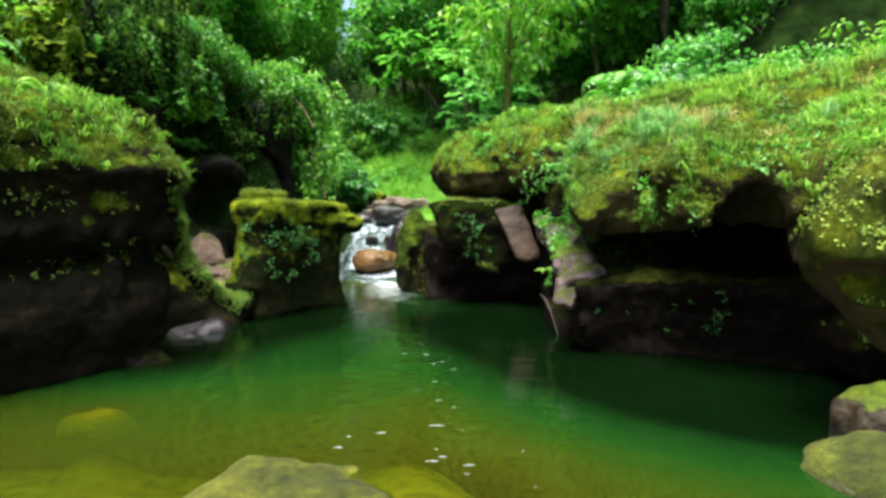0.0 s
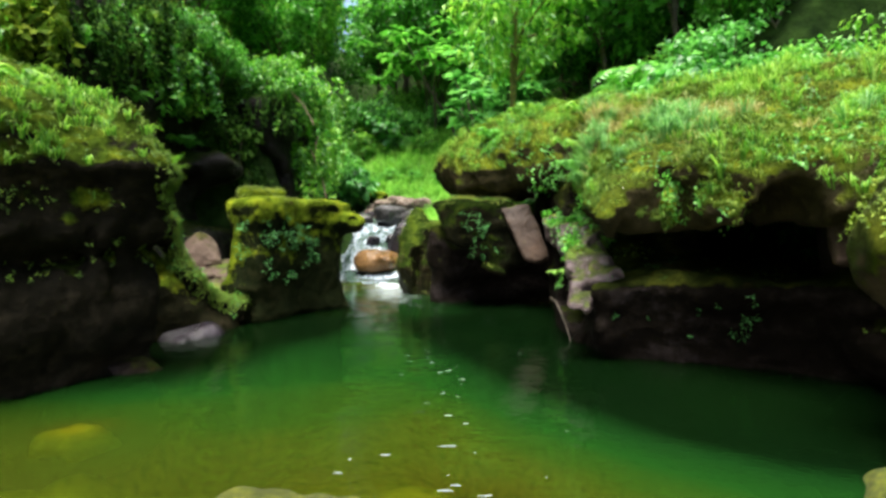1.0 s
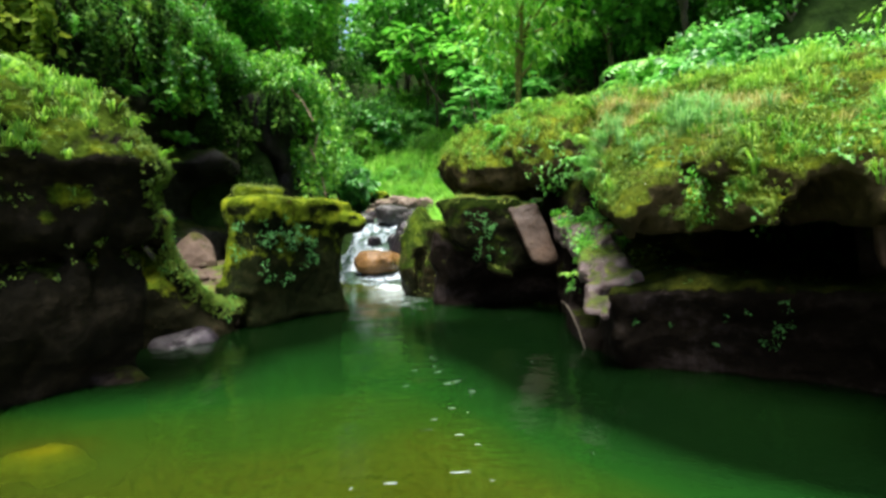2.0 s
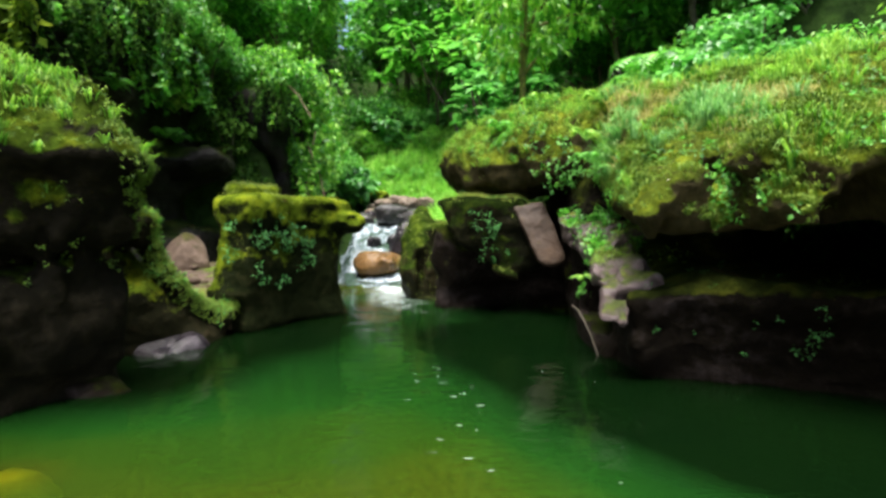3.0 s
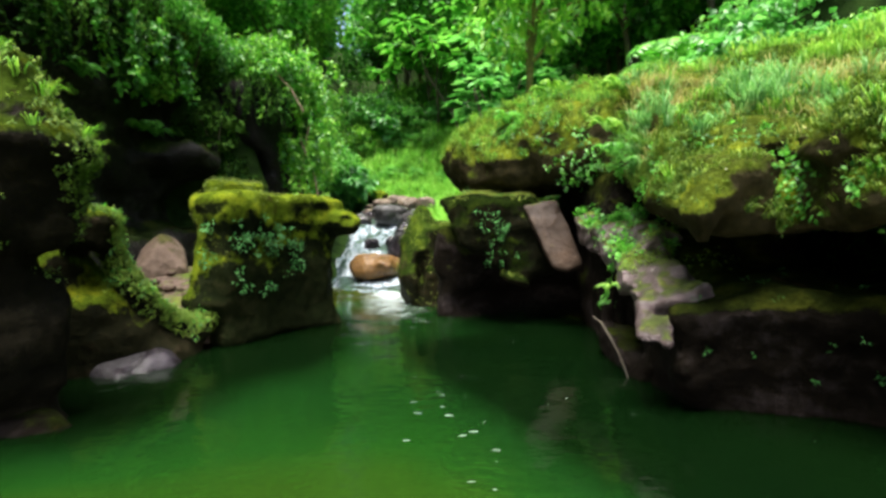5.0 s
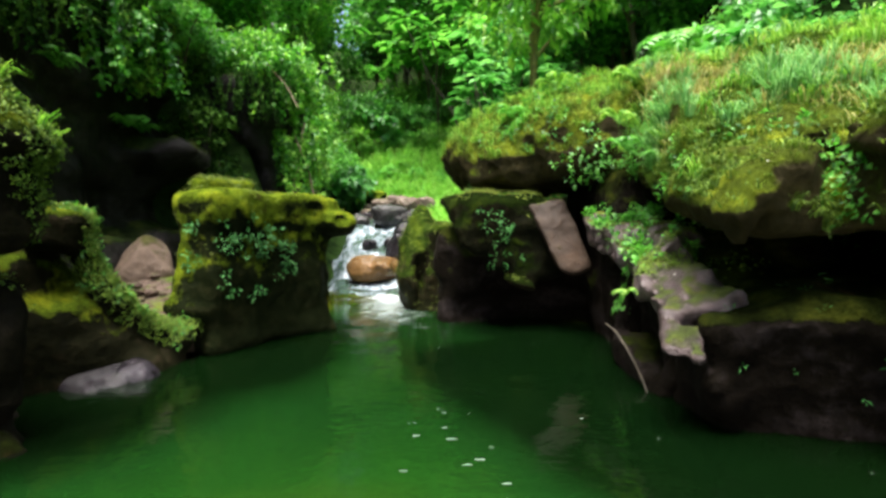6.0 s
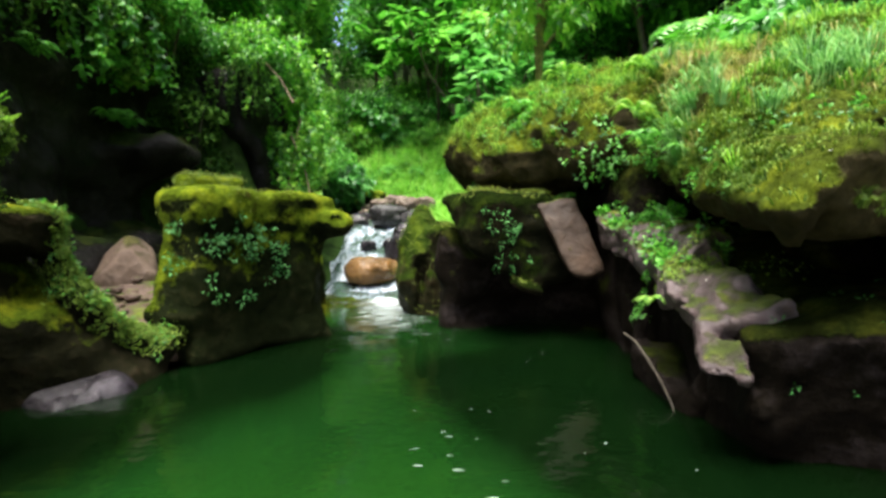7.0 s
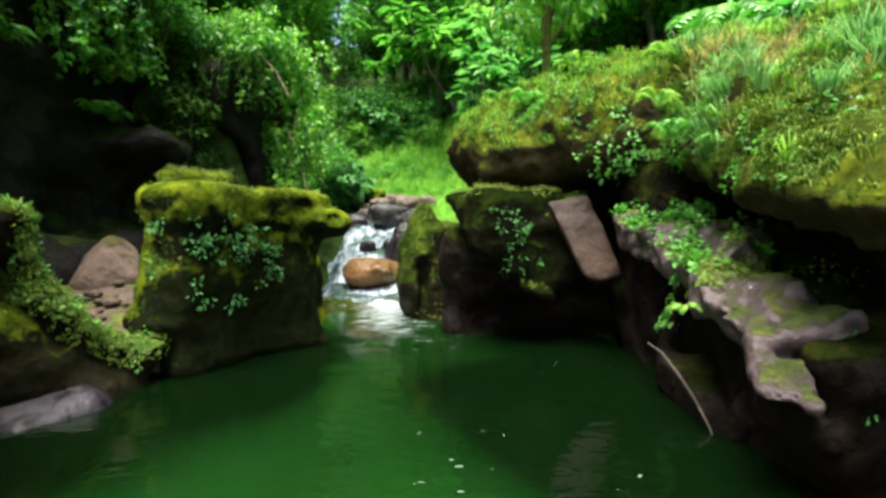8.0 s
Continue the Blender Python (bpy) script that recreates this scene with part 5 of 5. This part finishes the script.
top = lambda lo=0.45: (lambda c, n: np.clip((n[:, 2] - lo) * 3, 0, 1))
W = {k: world_mesh(o) for k, o in (("left", R_LEFT), ("saddle", R_SADDLE), ("shelf", R_SHELF), ("ledge", R_LEDGE), ("ridge", R_RIDGE), ("fin", R_FIN), ("bluff", R_BLUFF),
                                  ("wall", R_WALL), ("knob", R_KNOB), ("over", R_OVER), ("under", R_UNDER), ("gap", R_GAP), ("cap", R_CAP), ("cliff", R_CLIFF))}
g1, g2, g3 = patchy(0.8, 0.1, 3), patchy(0.7, 0.25, 8), patchy(0.5, 0.1, 14)
ball = lambda c, x, y, z, r: np.exp(-((c[:, 0] - x) ** 2 + (c[:, 1] - y) ** 2 + (c[:, 2] - z) ** 2) / r ** 2)
near = lambda c, x, y, r: np.exp(-((c[:, 0] - x) ** 2 + (c[:, 1] - y) ** 2) / r ** 2)
stuff("bluff_grass", "patches of lush grass and weeds on the bluff top", "grass", M_GRASS,
      tufts(W["bluff"], 1100, 14, lambda c, n: top()(c, n) * g1(c) ** 2 * (c[:, 2] > 1.9), 0.16, 0.007, 0.07, 0.9),
      tufts(W["bluff"], 260, 22, lambda c, n: top()(c, n) * (c[:, 2] > 3.3), 0.30, 0.008, 0.08, 0.8),
      tufts(W["over"], 420, 14, top(), 0.15, 0.006, 0.06, 0.8),
      tufts(W["wall"], 260, 14, top(), 0.15, 0.006, 0.06, 0.8))
stuff("dry_grass", "straw-coloured dead grass among the green", "grass", M_DRY,
      tufts(W["bluff"], 230, 12, lambda c, n: top(0.2)(c, n) * (0.12 * g2(c) + near(c, 2.8, 8.5, 0.7) + near(c, 3.5, 7.1, 0.4)), 0.22, 0.006, 0.10, 1.0))
stuff("tussock_grass", "blue-green tussocks of long drooping grass on the bluff", "grass", M_TUSSOCK,
      tufts(W["bluff"], 120, 40, lambda c, n: top(0.1)(c, n) * (0.2 * g2(c + 11) + near(c, 2.1, 8.1, 0.45) + near(c, 3.05, 7.5, 0.5)) * (c[:, 2] > 2.0), 0.30, 0.006, 0.09, 1.0, 0.3))
def crest(c):
    """How near points are to the crest of the saddle."""
    way = [(-4.22, 7.9, 1.72), (-4.1, 8.05, 1.1), (-3.92, 8.4, 0.66), (-3.68, 8.78, 0.36), (-3.6, 9.0, 0.5)]
    d = np.min([capsule(c, a, b, 0.12, 0.12) for a, b in zip(way, way[1:])], 0)
    return np.exp(-(np.maximum(d, 0) / 0.07) ** 2)


cushion = "yellow-green cushions of moss"
grown(R_BLUFF, "moss_cover", cushion, M_MOSS, tufts(W["bluff"], 9000, 6, lambda c, n: np.clip(n[:, 2] - 0.1, 0, 1) * (0.2 + g3(c)) * (c[:, 2] > 1.5) * (c[:, 1] < 9.8) * (c[:, 0] < 6), 0.06, 0.006, 0.04, 1.0, 0.3),
      tufts(W["bluff"], 1500, 6, lambda c, n: (n[:, 2] > -0.2) * (n[:, 2] < 0.5) * (c[:, 2] > 1.55) * (c[:, 1] < 9.8) * (c[:, 0] < 5) * g3(c), 0.07, 0.005, 0.04, 0.5, 0.9), sprigs(W["bluff"], 12000, 5, lambda c, n: np.clip(n[:, 2] - 0.15, 0, 1) * (0.15 + g3(c)) * (c[:, 2] > 1.5) * (c[:, 1] < 9.5), 0.018, 0.02))
grown(R_BLUFF, "moss_fringe", cushion, M_MOSS, tufts(W["bluff"], 420, 7, lambda c, n: (n[:, 2] > -0.2) * (0.1 + g3(c)) * (ball(c, 2.62, 5.3, 1.85, 0.24) + ball(c, 3.0, 5.0, 2.25, 0.3)), 0.06, 0.005, 0.04, 0.5, 0.9))
grown(R_OVER, "moss_cover", cushion, M_MOSS, sprigs(W["over"], 1500, 5, top(0.1), 0.024, 0.02), tufts(W["over"], 1800, 6, lambda c, n: np.clip(n[:, 2] + 0.1, 0, 1) * (0.2 + g3(c)), 0.08, 0.007, 0.05, 0.9, 0.5))
grown(R_WALL, "moss_cover", cushion, M_MOSS, sprigs(W["wall"], 500, 5, top(0.2), 0.024, 0.02))
grown(R_KNOB, "moss_cover", cushion, M_MOSS, sprigs(W["knob"], 1600, 5, top(0.0), 0.024, 0.02))
stuff("bluff_herbs", "small green broad-leaved herbs in the cracks", "plant", M_LEAF_A,
      sprigs(W["bluff"], 620, 9, lambda c, n: top(0.05)(c, n) * g2(c + 5), 0.045, 0.07),
      *(sprigs(W["bluff"], k, 9, lambda c, n: (n[:, 2] > -0.6) * ball(c, x, y, z, r), 0.048, 0.07)
        for x, y, z, r, k in ((2.42, 5.95, 1.85, 0.15, 12), (2.58, 5.38, 1.66, 0.12, 6), (2.5, 5.8, 1.6, 0.12, 6), (2.3, 6.05, 2.0, 0.16, 10), (2.15, 9.2, 2.4, 0.3, 26), (2.1, 8.7, 2.5, 0.25, 16))),
      sprigs(W["over"], 40, 9, lambda c, n: (n[:, 1] < 0) * ball(c, 2.0, 10.0, 2.45, 0.4), 0.06, 0.09),
      sprigs(W["over"], 140, 8, lambda c, n: top(0.0)(c, n) * g2(c + 2), 0.055, 0.07))
stuff("overhang_grass", "long grass hanging over the bluff edges", "grass", M_GRASS,
      tufts(W["bluff"], 240, 12, lambda c, n: (np.abs(n[:, 2] - 0.25) < 0.3) * (c[:, 2] > 1.7) * g1(c), 0.22, 0.006, 0.05, 0.5, 0.9),
      tufts(W["over"], 120, 10, lambda c, n: (np.abs(n[:, 2] - 0.25) < 0.3) * (c[:, 2] > 2.8), 0.16, 0.006, 0.05, 0.5, 0.9))
stuff("outcrop_grass", "bright grass tufts on the outcrop cap", "grass", M_GRASS,
      tufts(W["left"], 800, 14, lambda c, n: top(0.3)(c, n) * (c[:, 2] > 1.9) * (0.15 + g1(c + 2)), 0.12, 0.006, 0.06, 0.9),
      tufts(W["left"], 300, 12, lambda c, n: (np.abs(n[:, 2] - 0.25) < 0.35) * (c[:, 2] > 2.0), 0.14, 0.006, 0.05, 0.5, 0.9))
grown(R_LEFT, "moss_cover", cushion, M_MOSS,
      sprigs(W["left"], 5000, 5, lambda c, n: np.clip(n[:, 2] + 0.3, 0, 1) * (c[:, 2] > 1.75) * (0.2 + g3(c)), 0.024, 0.02),
      sprigs(W["left"], 1500, 5, lambda c, n: (n[:, 1] + 0.4 * n[:, 0] > 0.1) * ball(c, -3.35, 6.3, 2.2, 0.5), 0.022, 0.02),
      sprigs(W["left"], 120, 5, lambda c, n: (n[:, 2] > 0.3) * (c[:, 2] < 1.6) * (c[:, 2] > 1.1), 0.024, 0.02))
grown(R_SHELF, "moss_cover", cushion, M_MOSS_DIM, sprigs(W["shelf"], 300, 5, lambda c, n: np.clip(n[:, 2] + 0.12, 0, 1) * (c[:, 2] > 1.2) * (0.1 + g3(c)), 0.015, 0.016))
grown(R_CAP, "moss_cover", cushion, M_MOSS_DIM, sprigs(W["cap"], 500, 5, top(0.0), 0.015, 0.016))
grown(R_SADDLE, "moss_cover", cushion, M_MOSS, sprigs(W["saddle"], 3600, 5, lambda c, n: np.clip(n[:, 2] + 0.7, 0, 1) * crest(c), 0.020, 0.018), tufts(W["saddle"], 500, 6, lambda c, n: np.clip(n[:, 2] + 0.3, 0, 1) * crest(c), 0.06, 0.005, 0.04, 0.6, 0.7))
grown(R_GAP, "moss_cover", cushion, M_MOSS_DIM, sprigs(W["gap"], 1300, 5, lambda c, n: np.clip(n[:, 2] + 0.3, 0, 1), 0.016, 0.016))
grown(R_UNDER, "moss_cover", cushion, M_MOSS_DIM, sprigs(W["under"], 800, 5, lambda c, n: np.clip(n[:, 2] - 0.3, 0, 1) * g3(c), 0.024, 0.02))
grown(R_RIDGE, "moss_cover", cushion, M_MOSS, sprigs(W["ridge"], 700, 5, lambda c, n: top(0.2)(c, n) * g3(c + 4) * (c[:, 1] > 6.9), 0.018, 0.016))
grown(R_LEDGE, "moss_cover", cushion, M_MOSS, sprigs(W["ledge"], 500, 5, lambda c, n: top(0.5)(c, n) * g2(c), 0.024, 0.02))
stuff("shelf_ivy", "clumps of blue-green ivy on the flat-topped rock", "ivy", M_IVY,
      *(sprigs(W["shelf"], k, 10, lambda c, n: (n[:, 1] - 0.6 * n[:, 0] < 0.2) * ball(c, x, y, z, r), 0.055, 0.06, 0.26)
        for x, y, z, r, k in ((-3.1, 9.15, 1.45, 0.16, 12), (-2.85, 9.45, 1.52, 0.2, 18), (-2.6, 9.85, 1.45, 0.16, 11), (-2.5, 9.95, 1.12, 0.13, 9), (-3.5, 9.0, 1.25, 0.1, 5), (-3.45, 9.0, 1.7, 0.08, 4), (-2.9, 9.5, 0.75, 0.2, 5), (-3.2, 9.1, 0.9, 0.15, 4))),
      *(sprigs(W["under"], k, 9, lambda c, n: (n[:, 1] < 0.1) * ball(c, x, y, z, r), 0.05, 0.06, 0.24)
        for x, y, z, r, k in ((0.40, 10.3, 1.72, 0.2, 9), (0.75, 10.2, 1.5, 0.14, 8), (0.6, 10.2, 1.15, 0.16, 7))),
      sprigs(W["ledge"], 34, 6, lambda c, n: (n[:, 1] < 0.3) * (c[:, 2] > 0.3) * (c[:, 1] < 6.6) * (c[:, 0] > 1.8) * (c[:, 0] < 3.2) * (0.1 + g2(c)), 0.032, 0.04, 0.24),
      sprigs(W["left"], 26, 6, lambda c, n: (np.abs(n[:, 2]) < 0.7) * (c[:, 2] > 1.2) * g2(c + 1), 0.05, 0.05))
stuff("ledge_herbs", "fresh green herbs along the mossy ridge", "plant", M_LEAF_A,
      sprigs(W["ridge"], 150, 9, lambda c, n: top(0.3)(c, n) * (c[:, 1] > 7.3) * (0.1 + g1(c * 1.5)), 0.06, 0.08),
      sprigs(W["fin"], 60, 6, lambda c, n: top(0.0)(c, n) * (c[:, 2] > 0.6), 0.034, 0.045),
      sprigs(W["saddle"], 90, 8, lambda c, n: np.clip(n[:, 2] + 0.5, 0, 1) * crest(c), 0.045, 0.05, 0.26))

# tall bright grass on the far bank and above the head of the rapids
n = 5200
bx, by = rng.uniform(-4.4, 3.0, n), rng.uniform(15.5, 30, n)
ok = (bx > shore_right(by) + 0.1) | (by > 25.2)
bx, by = np.repeat(bx[ok], 7), np.repeat(by[ok], 7)
bx, by = bx + rng.normal(0, 0.06, len(bx)), by + rng.normal(0, 0.06, len(by))
bp = np.stack([bx, by, ground_height(bx, by) - 0.02], -1)
an = rng.uniform(0, 6.283, len(bx))
stuff("bank_grass", "tall fresh green grass on the far bank", "grass", M_BANK,
      blades(bp, np.stack([np.cos(an), np.sin(an), 0 * an], -1) * rng.uniform(0.1, 0.7, len(an))[:, None], rng.uniform(0.35, 0.9, len(an)), 0.016))

# a pale root along the edge of the rock fin
path = np.array([(1.60, 8.34, 0.46), (1.63, 8.1, 0.42), (1.63, 7.8, 0.32), (1.63, 7.5, 0.19), (1.63, 7.28, 0.05), (1.65, 7.15, -0.15)])
tagged(part("hanging_root", raw_mesh("hanging_root", *tube(path, [0.010, 0.012, 0.013, 0.011, 0.009, 0.006], 6)), M_ROOT), "thin brown root curving down the rock edge to the water", "root")
for a, c, nm in (((-4.35, 14.2, 5.6), (-3.55, 14.0, 4.5), 0), ((-3.9, 15.0, 4.0), (-3.5, 14.9, 2.6), 1), ((-3.75, 15.4, 4.4), (-3.9, 15.0, 2.5), 2)):
    tagged(part("dead_branch", raw_mesh("dead_branch", *tube(limb_path(a, c, 0.05), np.linspace(0.035, 0.018, 6), 6)), M_TWIG), "bare pale dead branch leaning in the undergrowth", "branch")

# froth flecks on the pool, and pale streaks standing in for sky glints
bits = []
for k in range(46):
    streak = k < 32
    y0 = rng.uniform(2.6, 7.4)
    x0, y0 = (rng.normal(0.12 - 0.09 * (y0 - 3), 0.24), y0) if streak else (rng.normal(0.1, 1.1), 3.0 + 7.5 * rng.uniform(0, 1) ** 1.2)
    hx = rng.uniform(0.012, 0.048) if streak else rng.uniform(0.004, 0.009) * (1 + 0.06 * y0)
    hy, sides = hx * (0.13 if streak else 0.5), 9
    an = np.linspace(0, 6.283, sides, endpoint=False)
    wob = rng.uniform(0.6, 1.3, sides)
    ring = np.stack([x0 + hx * wob * np.cos(an), y0 + hy * wob * np.sin(an), np.full(sides, 0.006)], -1)
    v = np.concatenate([ring, [[x0, y0, 0.007]]])
    bits.append((v, np.array([(j, (j + 1) % sides, sides) for j in range(sides)])))
# one pale colour for the froth and the painted glints
m, nt, nodes, links, b = material("froth")
b.inputs["Base Color"].default_value, b.inputs["Roughness"].default_value = (0.32, 0.38, 0.34, 1), 0.4
stuff("froth_flecks", "white streaks painted as sky glints, and small flecks of froth, on the water", "froth", m, *bits)


def drop_on(me, x, y):
    """The height of a rock's top near x, y."""
    c, n, ar = mesh_points(me)
    up = c[n[:, 2] > 0.2]
    return float(up[np.hypot(up[:, 0] - x, up[:, 1] - y).argmin(), 2])


for nm, x, y in (("ridge", 1.80, 7.07), ("bluff", 1.83, 5.80)):
    lv = leaves(np.array([(0.0, 0.0, 0.0)]), np.array([(1.0, 0.25, 0.0)]), np.array([(0.0, -0.3, 1.0)]), 0.12, 0.22)
    lf = tagged(part("fallen_leaf", raw_mesh("fallen_leaf", *lv, smooth=False), M_DRYLEAF), "small pale fallen leaf lying on the rock", "leaf", "fallen leaves")
    lf.location = (x, y, drop_on(W[nm], x, y) + 0.03)
